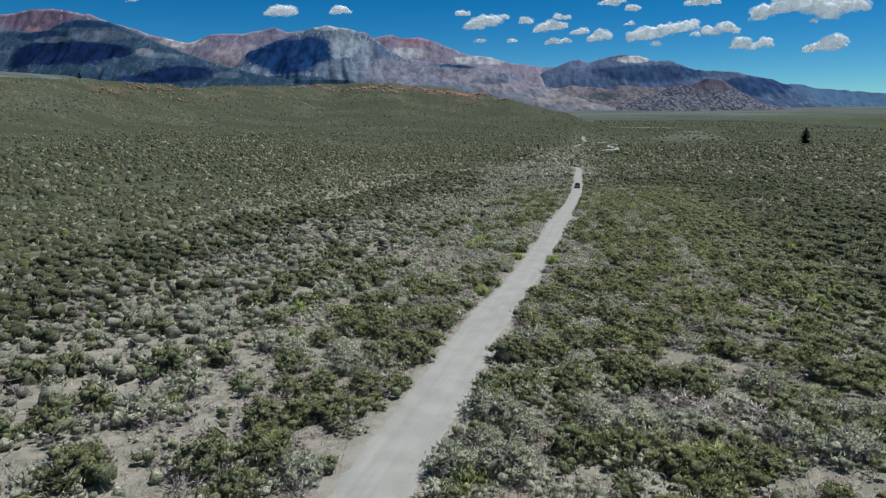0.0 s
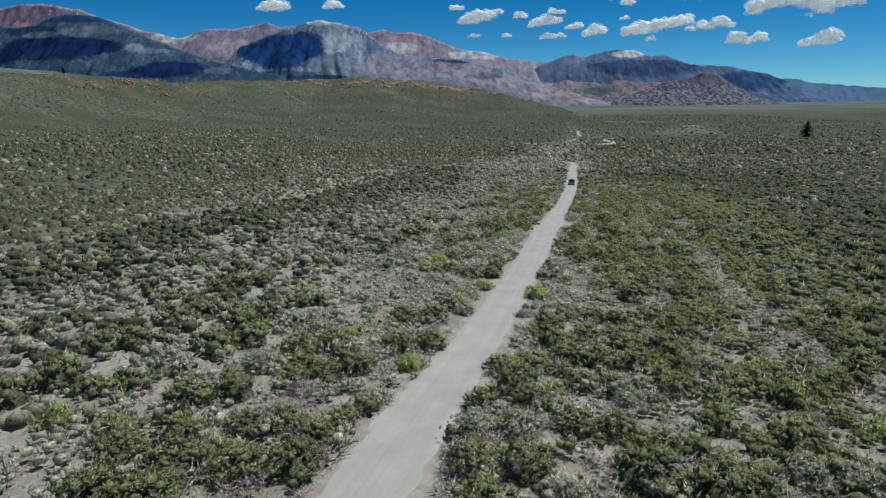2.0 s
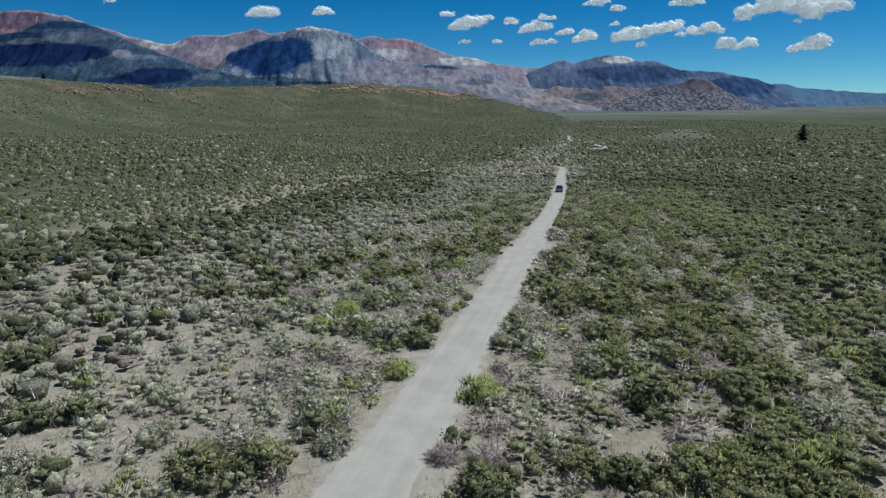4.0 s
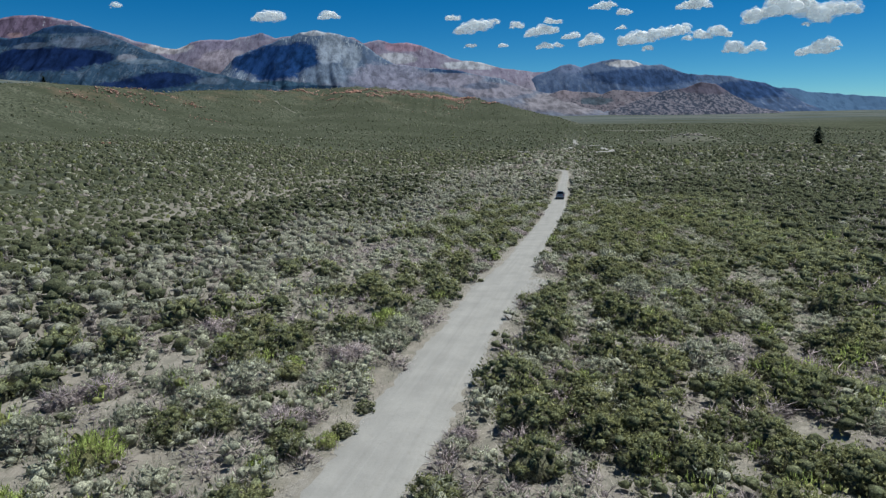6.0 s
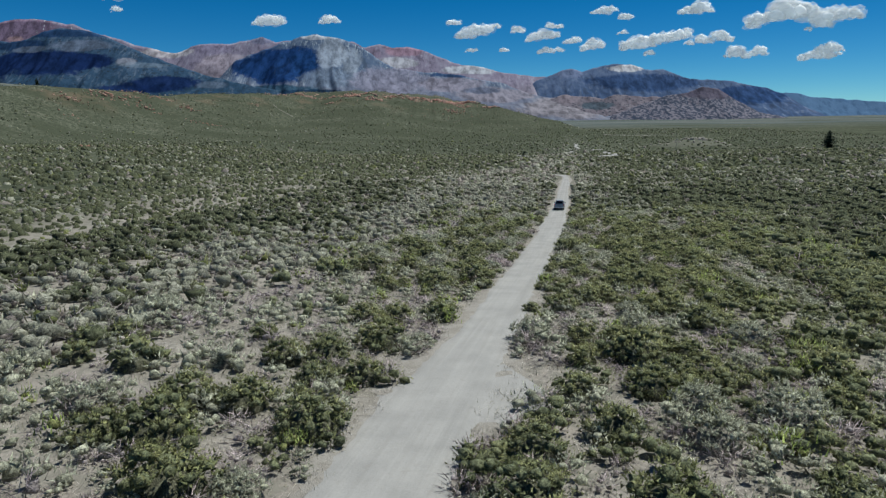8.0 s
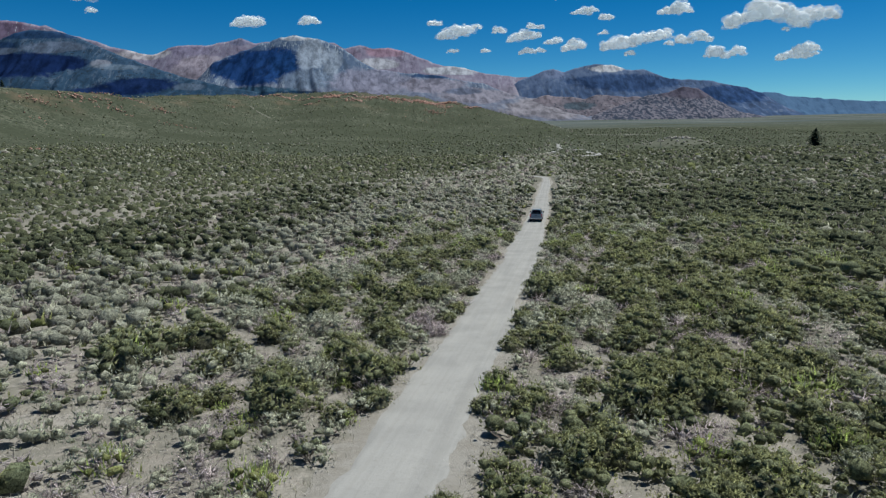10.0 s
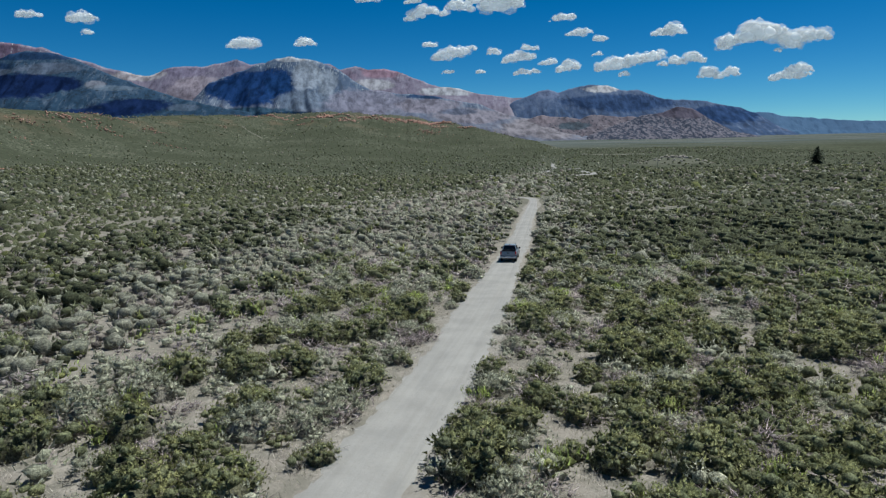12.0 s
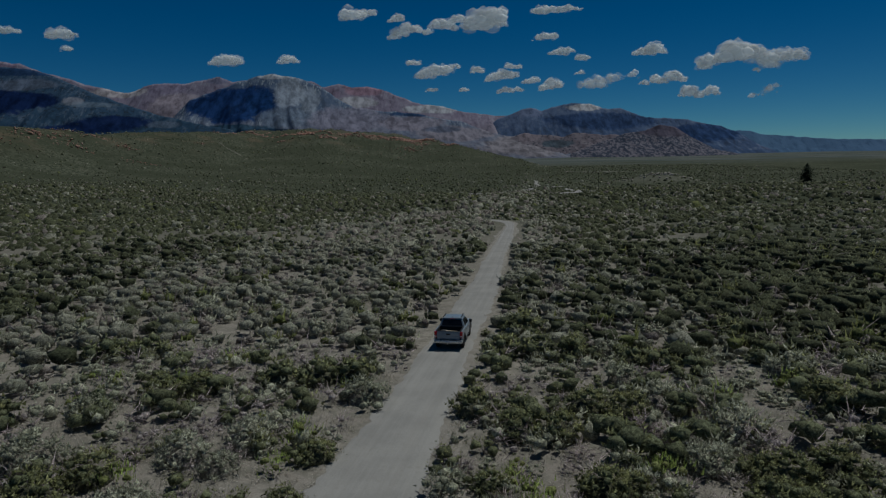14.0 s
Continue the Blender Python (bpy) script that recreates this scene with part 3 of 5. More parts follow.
# ---- shrubs ----
def shrub_arrays(seed, leaves, kind, leaf, lobes, core, fat, big_one):
    """A lobed, spreading shrub 1 m wide, of leaf triangles. kind 0 sage, 1 bitterbrush, 2 rabbitbrush, 3 dry."""
    r = np.random.RandomState(seed)
    tall = (0.46, 0.50, 0.52, 0.34)[kind]
    ang = np.arange(lobes) * 2.39996 + r.uniform(-0.5, 0.5, lobes)
    rad = 0.40 * np.sqrt((np.arange(lobes) + 0.3) / lobes) * r.uniform(0.8, 1.12, lobes)
    lc = np.stack([rad * np.cos(ang), rad * np.sin(ang), tall * (1 - (rad / 0.52) ** 2) * r.uniform(0.55, 0.95, lobes)], -1)
    lr = r.uniform(0.75, 1.25, lobes) * 0.42 / np.sqrt(lobes)
    which = r.randint(0, lobes, leaves)
    d = r.normal(0, 1, (leaves, 3))
    d[:, 2] = np.abs(d[:, 2]) - 0.35
    d /= np.linalg.norm(d, axis=1)[:, None]
    c = lc[which] + d * (lr[which] * r.uniform(0.3, 1.15, leaves) ** 0.5)[:, None] * np.array([1.25, 1.25, 1.0])
    # a skirt of leaves that closes the shrub towards the ground
    low = r.uniform(0, 1, leaves) < 0.22
    a = r.uniform(0, 6.283, leaves)
    q = r.uniform(0.25, 0.47, leaves)
    c[low] = np.stack([q * np.cos(a), q * np.sin(a), r.uniform(0.03, 0.5, leaves) * tall], -1)[low]
    c[:, 2] = np.maximum(c[:, 2], 0.02)
    if kind == 2:
        axis = d * 0.35 + np.array([0, 0, 1.0]) + r.normal(0, 0.25, (leaves, 3))
    elif kind == 3:
        axis = c * np.array([3.0, 3.0, 1.2]) + r.normal(0, 0.35, (leaves, 3)) + np.array([0, 0, 0.1])
    else:
        axis = d * 0.8 + r.normal(0, 0.40, (leaves, 3)) + np.array([0, 0, 0.45 if kind == 0 else 0.28])
    axis /= np.linalg.norm(axis, axis=1)[:, None]
    face = d * 0.4 + np.array([0, 0, 0.9]) + r.normal(0, 0.5, (leaves, 3))
    side = np.cross(axis, face)
    side /= np.linalg.norm(side, axis=1)[:, None] + 1e-6
    wide = (0.20, 0.32, 0.12, 0.045)[kind]
    ln = leaf * r.uniform(0.7, 1.6, leaves)[:, None] * (1.75, 1.25, 2.4, 4.0)[kind]
    v = np.stack([c - side * ln * wide - axis * ln * 0.4, c + side * ln * wide - axis * ln * 0.35, c + axis * ln * 0.7], 1)
    out = (c - lc[which]) / lr[which][:, None] * 0.55 + c * np.array([1.5, 1.5, 0.8]) + np.array([0, 0, 0.15])
    out[low] = (c * np.array([2.2, 2.2, 0.8]))[low]
    out = out / np.linalg.norm(out, axis=1)[:, None] + r.normal(0, 0.22, (leaves, 3))
    out /= np.linalg.norm(out, axis=1)[:, None]
    back = (np.cross(v[:, 1] - v[:, 0], v[:, 2] - v[:, 0]) * out).sum(1) < 0
    v[back] = v[back][:, [1, 0, 2]]
    ways = np.repeat(out, 3, axis=0)
    v = v.reshape(-1, 3)
    f = np.arange(len(v)).reshape(-1, 3)
    inner = np.zeros(len(f), int)
    # the leafy lobes themselves
    cv, cf = core
    top = cv[cf][:, :, 2].mean(1) > -0.35
    for i in range(lobes):
        lump = cv * r.uniform(0.58, 1.38, (len(cv), 1)) * (lr[i] * fat * np.array([1.25, 1.25, 1.0]))
        turned = r.uniform(0, 6.283)
        ca, sa = np.cos(turned), np.sin(turned)
        lump = np.stack([lump[:, 0] * ca - lump[:, 1] * sa, lump[:, 0] * sa + lump[:, 1] * ca, lump[:, 2]], -1)
        f = np.concatenate([f, cf[top] + len(v)])
        ways = np.concatenate([ways, lump / np.linalg.norm(lump, axis=1)[:, None]])
        v = np.concatenate([v, lump + np.array([lc[i][0], lc[i][1], lc[i][2] * 0.9])])
    # and below them a woody core, with the inner shade put into its colour
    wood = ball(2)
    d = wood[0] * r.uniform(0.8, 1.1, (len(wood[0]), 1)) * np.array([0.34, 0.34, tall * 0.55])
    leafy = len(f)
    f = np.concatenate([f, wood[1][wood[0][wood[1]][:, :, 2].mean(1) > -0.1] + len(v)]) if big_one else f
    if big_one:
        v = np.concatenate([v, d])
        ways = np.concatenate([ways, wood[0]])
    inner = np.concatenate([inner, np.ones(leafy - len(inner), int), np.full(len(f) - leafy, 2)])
    return v, f, inner, ways


def stem_arrays(seed):
    """Crooked grey stems, forking from the root."""
    r = np.random.RandomState(seed + 900)
    vs, fs = [], []
    for i in range(8):
        a = r.uniform(0, 6.283)
        p0 = np.array([0.03 * np.cos(a), 0.03 * np.sin(a), -0.05])
        p2 = np.array([r.uniform(0.25, 0.45) * np.cos(a), r.uniform(0.25, 0.45) * np.sin(a), r.uniform(0.12, 0.36)])
        p1 = (p0 + p2) / 2 + np.array([r.uniform(-0.05, 0.05), r.uniform(-0.05, 0.05), 0.03])
        n = len(vs)
        for p, w in ((p0, 0.020), (p1, 0.013), (p2, 0.004)):
            for q in range(3):
                vs.append(p + w * np.array([np.cos(q * 2.094), np.sin(q * 2.094), 0]))
        for lev in (0, 3):
            for q in range(3):
                fs.append((n + lev + q, n + lev + (q + 1) % 3, n + lev + 3 + (q + 1) % 3, n + lev + 3 + q))
    return np.array(vs), np.array(fs)


def tri_faces(nv):
    return np.arange(nv).reshape(-1, 3)


def scatter(r, x0, x1, y0, y1, step):
    nx, ny = int((x1 - x0) / step), int((y1 - y0) / step)
    gx_, gy_ = np.meshgrid(np.arange(nx), np.arange(ny))
    return x0 + (gx_.ravel() + r.uniform(0, 1, nx * ny)) * step, y0 + (gy_.ravel() + r.uniform(0, 1, nx * ny)) * step


# open sand beside the road: x, y, radius
BARE_A = [(4.4, 24.3, 0.6), (-18.6, 24.6, 1.1), (10.0, 24.8, 1.0), (-5.8, 26.1, 1.0), (16.1, 27.8, 1.0), (-23.1, 32.7, 1.2), (15.9, 33.4, 0.8), (10.5, 34.9, 0.6), (-13.2, 35.0, 1.1), (-6.4, 35.4, 1.0), (19.0, 38.1, 1.5), (15.3, 38.1, 1.1), (9.4, 39.1, 0.9), (15.9, 40.1, 2.0), (-13.6, 40.3, 1.0), (-19.1, 41.1, 0.9), (23.4, 42.9, 1.8), (10.0, 44.5, 0.6), (-1.3, 45.4, 0.7), (9.4, 45.5, 0.7), (6.0, 45.7, 0.7), (19.4, 46.7, 0.9), (-10.2, 47.4, 1.1), (23.3, 48.8, 1.2), (18.6, 50.0, 1.2), (17.3, 50.7, 0.7), (1.5, 52.3, 0.8), (25.5, 54.6, 0.9), (0.9, 55.0, 1.0), (11.9, 55.8, 0.6), (9.2, 58.1, 0.7), (12.5, 59.0, 0.7)]
BARE_B = [(-14.1, 60.1, 0.9), (20.1, 60.3, 0.6), (20.2, 60.8, 0.8), (13.1, 61.3, 0.7), (25.2, 63.0, 1.1), (11.6, 65.1, 0.8), (-6.6, 67.5, 0.8), (1.1, 70.9, 0.8), (15.7, 71.0, 1.0), (21.6, 73.9, 1.3), (23.0, 74.4, 1.1), (26.0, 89.8, 0.6), (3.9, 90.2, 0.9), (19.3, 90.7, 0.7), (26.5, 92.0, 0.6), (35.4, 95.3, 1.1), (20.2, 95.9, 0.7), (9.8, 96.4, 0.7), (21.4, 96.9, 0.6), (34.0, 97.5, 0.7), (21.2, 97.8, 0.8), (34.2, 98.1, 0.8), (21.7, 98.3, 0.8), (31.5, 99.9, 0.6), (30.1, 100.4, 0.8), (26.6, 103.9, 0.8), (31.5, 103.9, 0.7), (33.7, 105.2, 1.4), (30.0, 105.4, 0.6), (5.2, 106.4, 0.9), (39.2, 107.5, 1.2), (30.0, 110.4, 0.6)]
BARE_C = [(28.5, 110.8, 0.9), (36.0, 112.4, 0.6), (33.8, 117.6, 0.7), (29.6, 121.1, 0.6), (16.3, 121.7, 0.8), (30.5, 122.4, 0.7), (27.0, 124.0, 1.7), (32.0, 125.4, 0.6), (22.0, 125.9, 0.6), (28.0, 127.0, 2.2), (44.4, 127.9, 1.1), (28.8, 129.3, 1.4), (14.3, 131.6, 0.9), (10.7, 132.4, 1.2), (15.0, 136.2, 1.0), (37.9, 148.6, 0.6), (34.4, 149.1, 0.6), (39.1, 151.1, 0.6), (42.4, 153.6, 0.9), (39.2, 153.9, 0.7), (39.2, 156.6, 0.6), (48.5, 158.2, 0.7), (37.6, 158.9, 0.6), (41.7, 161.5, 0.7), (38.2, 161.9, 0.6), (31.1, 163.1, 0.7), (38.3, 164.1, 0.6), (39.5, 164.5, 0.6), (43.3, 167.7, 1.0), (43.9, 169.1, 1.4), (49.6, 169.6, 0.6), (32.9, 171.7, 0.8)]
BARE_D = [(39.4, 172.0, 0.6), (45.0, 172.4, 0.8), (45.2, 173.4, 0.8), (42.8, 174.4, 0.7), (53.7, 175.6, 0.7), (46.4, 178.1, 0.8), (45.2, 179.8, 1.1), (59.5, 180.7, 1.3), (43.7, 182.3, 0.7), (44.0, 183.2, 0.7), (55.8, 184.1, 0.8), (42.6, 186.1, 0.8), (45.6, 186.6, 0.6), (58.4, 187.2, 1.4), (49.8, 188.1, 0.6), (51.7, 192.0, 1.2), (50.4, 192.2, 1.0), (58.7, 193.1, 0.7), (49.0, 193.4, 0.6), (60.4, 193.9, 1.1), (39.6, 196.2, 0.9), (61.7, 196.3, 1.0), (40.0, 197.3, 0.9), (45.3, 198.4, 0.6), (51.0, 200.2, 0.8), (40.8, 200.7, 0.7), (39.6, 202.1, 1.4), (36.2, 203.0, 0.9), (42.1, 205.6, 0.6), (31.3, 206.8, 1.0), (61.4, 208.6, 0.9), (42.3, 208.7, 1.2)]
BARE_E = [(32.2, 209.8, 1.1)]
BARE = BARE_A + BARE_B + BARE_C + BARE_D + BARE_E
# shrubs that stand out: x, y, width
BIG_SAGE_A = [(-6.2, 24.0, 2.6), (2.9, 24.4, 3.1), (0.5, 24.5, 3.1), (18.6, 25.4, 3.0), (16.6, 26.7, 3.0), (12.1, 27.7, 2.9), (4.1, 27.9, 2.2), (9.9, 28.5, 2.9), (21.6, 29.1, 2.5), (7.8, 29.2, 2.9), (2.7, 30.2, 3.3), (-16.0, 30.3, 3.3), (19.9, 30.3, 2.5), (19.1, 34.1, 2.9), (-14.9, 34.1, 3.2), (8.8, 37.1, 2.8), (17.1, 37.3, 2.1), (-6.0, 37.7, 3.1), (-7.0, 41.0, 2.5), (-10.3, 41.2, 2.7), (6.7, 42.3, 3.6), (-12.0, 42.5, 3.1), (22.1, 42.9, 2.3), (11.2, 45.3, 2.2), (21.9, 46.3, 2.2), (20.3, 47.2, 2.2), (-16.8, 48.3, 2.0), (9.8, 52.0, 2.5), (7.8, 52.2, 2.5), (2.3, 55.6, 1.9), (28.5, 59.0, 2.1), (22.0, 59.8, 2.6)]
BIG_SAGE_B = [(-6.2, 60.5, 1.6), (-10.3, 61.6, 3.1), (-5.0, 61.7, 2.7), (11.8, 67.3, 1.2), (31.2, 70.1, 2.9), (-5.3, 72.3, 2.5), (32.4, 73.0, 2.8), (-3.4, 73.1, 2.5), (8.4, 75.2, 2.1), (17.3, 89.4, 1.9), (10.1, 90.7, 3.5), (19.8, 97.0, 1.4), (2.6, 98.3, 2.8), (6.2, 99.6, 2.2), (32.7, 103.0, 2.2), (13.3, 103.6, 2.1), (9.8, 104.0, 3.0), (6.3, 104.0, 2.3), (24.0, 105.5, 1.4), (33.1, 106.3, 2.7), (35.5, 107.4, 1.7), (16.4, 109.6, 2.5), (17.1, 111.6, 2.9), (39.6, 113.3, 2.4), (17.8, 115.7, 1.7), (-1.4, 117.4, 2.1), (18.4, 117.5, 2.0), (34.6, 120.5, 2.7), (38.4, 122.1, 3.2), (35.2, 123.1, 2.7), (9.7, 124.9, 2.6), (21.3, 125.6, 2.1)]
BIG_SAGE_C = [(39.6, 128.4, 2.0), (13.8, 130.0, 1.7), (23.7, 132.8, 1.7), (30.0, 133.8, 2.7), (6.3, 139.5, 3.5), (36.7, 148.0, 1.5), (25.6, 152.7, 2.5), (38.7, 158.8, 1.7), (53.1, 159.2, 2.2), (36.9, 159.6, 1.0), (24.6, 161.7, 2.8), (42.5, 164.0, 2.2), (38.1, 164.3, 2.1), (18.0, 167.0, 3.3), (41.0, 168.2, 2.5), (33.7, 168.3, 1.1), (31.4, 174.8, 2.9), (33.5, 175.0, 2.2), (23.9, 176.7, 3.1), (34.6, 177.0, 2.6), (41.7, 178.8, 2.2), (25.3, 179.7, 3.0), (36.9, 184.4, 1.9), (43.9, 186.0, 1.7), (43.7, 189.9, 1.5), (37.6, 190.4, 2.0), (29.7, 190.7, 2.4), (31.5, 191.5, 2.4), (60.8, 192.1, 2.5), (59.0, 193.8, 1.5), (61.3, 196.7, 2.8), (47.4, 197.3, 1.4)]
BIG_SAGE_D = [(40.9, 197.5, 1.2), (40.9, 198.5, 0.9), (36.4, 200.1, 2.6), (56.9, 201.5, 2.4), (38.6, 203.4, 1.8), (59.2, 203.9, 3.2), (36.9, 204.6, 2.4), (31.0, 204.6, 2.9), (39.3, 206.1, 2.5), (59.6, 207.7, 2.3), (57.9, 208.4, 2.3), (31.0, 209.6, 2.2), (43.8, 210.8, 2.8)]
BIG_BITTER_A = [(12.2, 23.7, 2.4), (-15.7, 24.1, 3.2), (10.4, 24.5, 2.4), (13.8, 24.6, 2.6), (-10.3, 24.8, 3.1), (8.4, 25.5, 2.9), (-8.0, 25.7, 3.1), (6.1, 26.1, 2.9), (-21.5, 27.9, 2.2), (-20.0, 29.0, 2.2), (-9.2, 29.6, 2.6), (-7.2, 30.1, 2.6), (-5.3, 30.5, 2.6), (-20.8, 31.0, 2.4), (-19.2, 32.0, 2.4), (14.5, 33.3, 3.3), (-8.9, 33.9, 2.2), (7.6, 34.0, 3.0), (5.0, 34.1, 2.4), (-4.5, 34.1, 2.6), (25.6, 34.1, 2.9), (3.1, 34.2, 2.4), (12.1, 34.4, 3.3), (-2.5, 34.6, 2.6), (-7.2, 34.7, 2.2), (-12.0, 35.0, 1.7), (23.7, 35.5, 2.9), (-26.1, 36.5, 2.8), (11.2, 37.4, 2.3), (-24.3, 37.8, 2.8), (-9.8, 38.0, 2.7), (-17.8, 38.1, 3.3)]
BIG_BITTER_B = [(7.4, 39.3, 3.3), (-4.4, 39.3, 3.2), (24.7, 39.3, 2.3), (-14.9, 39.4, 2.6), (4.8, 39.7, 3.3), (-1.9, 39.8, 3.2), (14.3, 39.8, 2.2), (26.6, 40.3, 3.3), (23.2, 40.4, 2.3), (19.6, 40.7, 2.7), (12.1, 42.1, 2.9), (15.1, 42.3, 2.3), (9.8, 42.8, 2.9), (-2.9, 43.0, 2.6), (-0.9, 43.6, 2.6), (-8.7, 43.6, 2.5), (17.4, 43.6, 2.2), (7.6, 44.9, 3.1), (28.5, 45.6, 3.3), (16.7, 45.7, 3.4), (-4.7, 45.8, 3.1), (-7.0, 46.3, 2.9), (14.2, 46.8, 3.4), (-22.3, 47.2, 2.5), (9.5, 48.4, 2.6), (-2.2, 48.4, 2.8), (7.4, 48.7, 2.6), (-4.8, 48.7, 3.0), (0.0, 48.8, 2.8), (-13.8, 49.5, 2.7), (-7.5, 49.6, 2.8), (0.1, 51.2, 2.6)]
BIG_BITTER_C = [(14.2, 51.6, 2.3), (18.9, 52.0, 2.3), (-5.9, 52.0, 2.5), (12.5, 52.1, 2.3), (-8.9, 52.1, 2.5), (-3.0, 52.5, 2.3), (-1.4, 53.1, 2.3), (24.8, 55.0, 3.0), (8.2, 55.2, 2.9), (10.8, 55.4, 2.4), (-7.1, 56.0, 2.8), (18.9, 56.6, 2.4), (-5.1, 57.0, 2.8), (-17.8, 57.4, 3.5), (15.7, 57.5, 2.2), (10.3, 57.6, 3.0), (14.0, 57.9, 2.2), (8.0, 57.9, 3.0), (-13.4, 58.1, 2.2), (-2.4, 59.0, 2.4), (-11.9, 59.1, 2.2), (-0.6, 59.5, 2.4), (31.0, 59.8, 2.4), (-16.1, 59.8, 3.3), (13.4, 60.1, 1.6), (36.4, 60.1, 3.0), (27.2, 60.7, 1.7), (29.4, 60.8, 2.4), (11.8, 61.0, 2.5), (-2.1, 61.0, 2.6), (9.8, 61.1, 2.5), (18.4, 61.1, 2.7)]
BIG_BITTER_D = [(20.9, 61.1, 1.8), (0.7, 61.2, 3.2), (34.4, 61.3, 3.0), (16.3, 61.7, 2.7), (14.3, 62.4, 2.7), (32.4, 62.6, 3.0), (-26.4, 63.0, 2.7), (20.5, 63.7, 3.3), (-24.5, 64.0, 2.7), (-3.3, 65.1, 2.8), (-16.8, 65.4, 2.7), (3.2, 65.5, 2.8), (-9.4, 65.7, 3.2), (-13.0, 65.8, 2.2), (5.5, 65.9, 2.8), (-1.2, 65.9, 2.8), (14.0, 66.3, 3.1), (18.5, 66.4, 2.6), (-15.0, 66.5, 2.7), (28.5, 66.6, 3.0), (16.5, 66.9, 2.6), (-7.2, 67.1, 3.2), (23.3, 68.2, 3.3), (26.6, 69.5, 2.9), (24.5, 70.5, 2.9), (39.6, 70.7, 3.2), (22.5, 71.5, 2.9), (-9.2, 71.6, 3.2), (20.1, 71.9, 2.2), (37.5, 72.2, 3.2), (-14.8, 72.4, 2.8), (18.4, 72.5, 2.2)]
BIG_BITTER_E = [(3.4, 73.1, 2.8), (5.7, 73.4, 2.8), (-12.9, 73.6, 2.8), (-10.2, 73.8, 2.9), (-8.0, 74.6, 2.9), (-6.2, 78.2, 2.4), (-4.3, 78.9, 2.4), (23.5, 79.0, 3.3), (-15.4, 85.1, 2.7), (-13.5, 86.0, 2.7), (-11.6, 87.0, 2.7), (29.1, 88.4, 2.7), (24.1, 89.2, 3.3), (11.9, 89.4, 2.4), (27.2, 89.5, 2.7), (31.9, 90.5, 2.7), (30.1, 91.7, 2.7), (7.7, 92.1, 2.3), (12.5, 92.8, 2.5), (19.0, 93.6, 2.0), (33.7, 94.5, 2.4), (14.5, 94.7, 2.3), (28.5, 95.2, 2.5), (32.0, 95.5, 2.4), (22.6, 95.7, 2.7), (26.6, 95.9, 2.5), (39.0, 97.1, 2.7), (13.2, 97.4, 1.9), (32.3, 97.4, 2.2), (25.5, 97.6, 2.6), (27.6, 97.7, 3.3), (30.8, 98.3, 2.2)]
BIG_BITTER_F = [(15.2, 98.7, 1.6), (8.1, 98.9, 2.3), (23.1, 99.2, 3.3), (9.8, 99.7, 2.3), (25.8, 100.4, 2.4), (32.9, 100.9, 2.9), (15.9, 101.0, 1.9), (28.5, 101.1, 3.4), (35.7, 101.3, 3.0), (42.7, 102.1, 2.8), (26.0, 102.4, 2.4), (22.6, 103.1, 3.6), (-2.3, 103.4, 2.5), (40.9, 103.4, 2.8), (-7.1, 103.5, 2.4), (-0.6, 104.4, 2.5), (30.4, 104.6, 3.2), (-5.6, 104.6, 2.4), (44.3, 105.6, 2.6), (21.3, 106.7, 2.2), (42.5, 106.7, 2.6), (28.5, 106.9, 3.3), (8.4, 107.7, 3.1), (40.8, 107.9, 2.6), (25.0, 108.2, 2.7), (6.7, 108.6, 1.6), (43.4, 108.7, 3.3), (-2.2, 108.8, 3.2), (10.6, 109.0, 3.1), (0.7, 109.4, 3.1), (-8.7, 109.9, 2.7), (41.2, 110.2, 3.3)]
BIG_BITTER_G = [(26.1, 111.4, 3.5), (33.2, 111.5, 2.8), (22.8, 111.7, 2.6), (29.2, 111.9, 1.3), (13.7, 112.1, 3.0), (10.8, 112.1, 2.1), (31.7, 113.3, 3.4), (7.6, 113.7, 2.6), (41.7, 114.6, 2.8), (-5.6, 115.4, 2.4), (46.2, 115.6, 3.6), (31.2, 115.7, 3.4), (1.8, 116.0, 3.6), (27.2, 116.6, 3.1), (36.9, 116.7, 2.2), (43.8, 117.2, 3.6), (4.0, 117.4, 3.6), (16.0, 117.9, 3.5), (7.4, 118.9, 2.6), (42.1, 119.3, 3.1), (27.9, 119.7, 2.6), (25.0, 120.8, 1.7), (31.2, 121.3, 2.6), (-9.5, 121.5, 2.9), (26.7, 121.6, 2.5), (14.0, 121.8, 3.5), (11.6, 121.9, 2.5), (28.9, 122.1, 3.4), (19.7, 122.2, 3.1), (-7.6, 122.8, 2.9), (16.5, 124.6, 2.8), (13.8, 125.2, 2.9)]
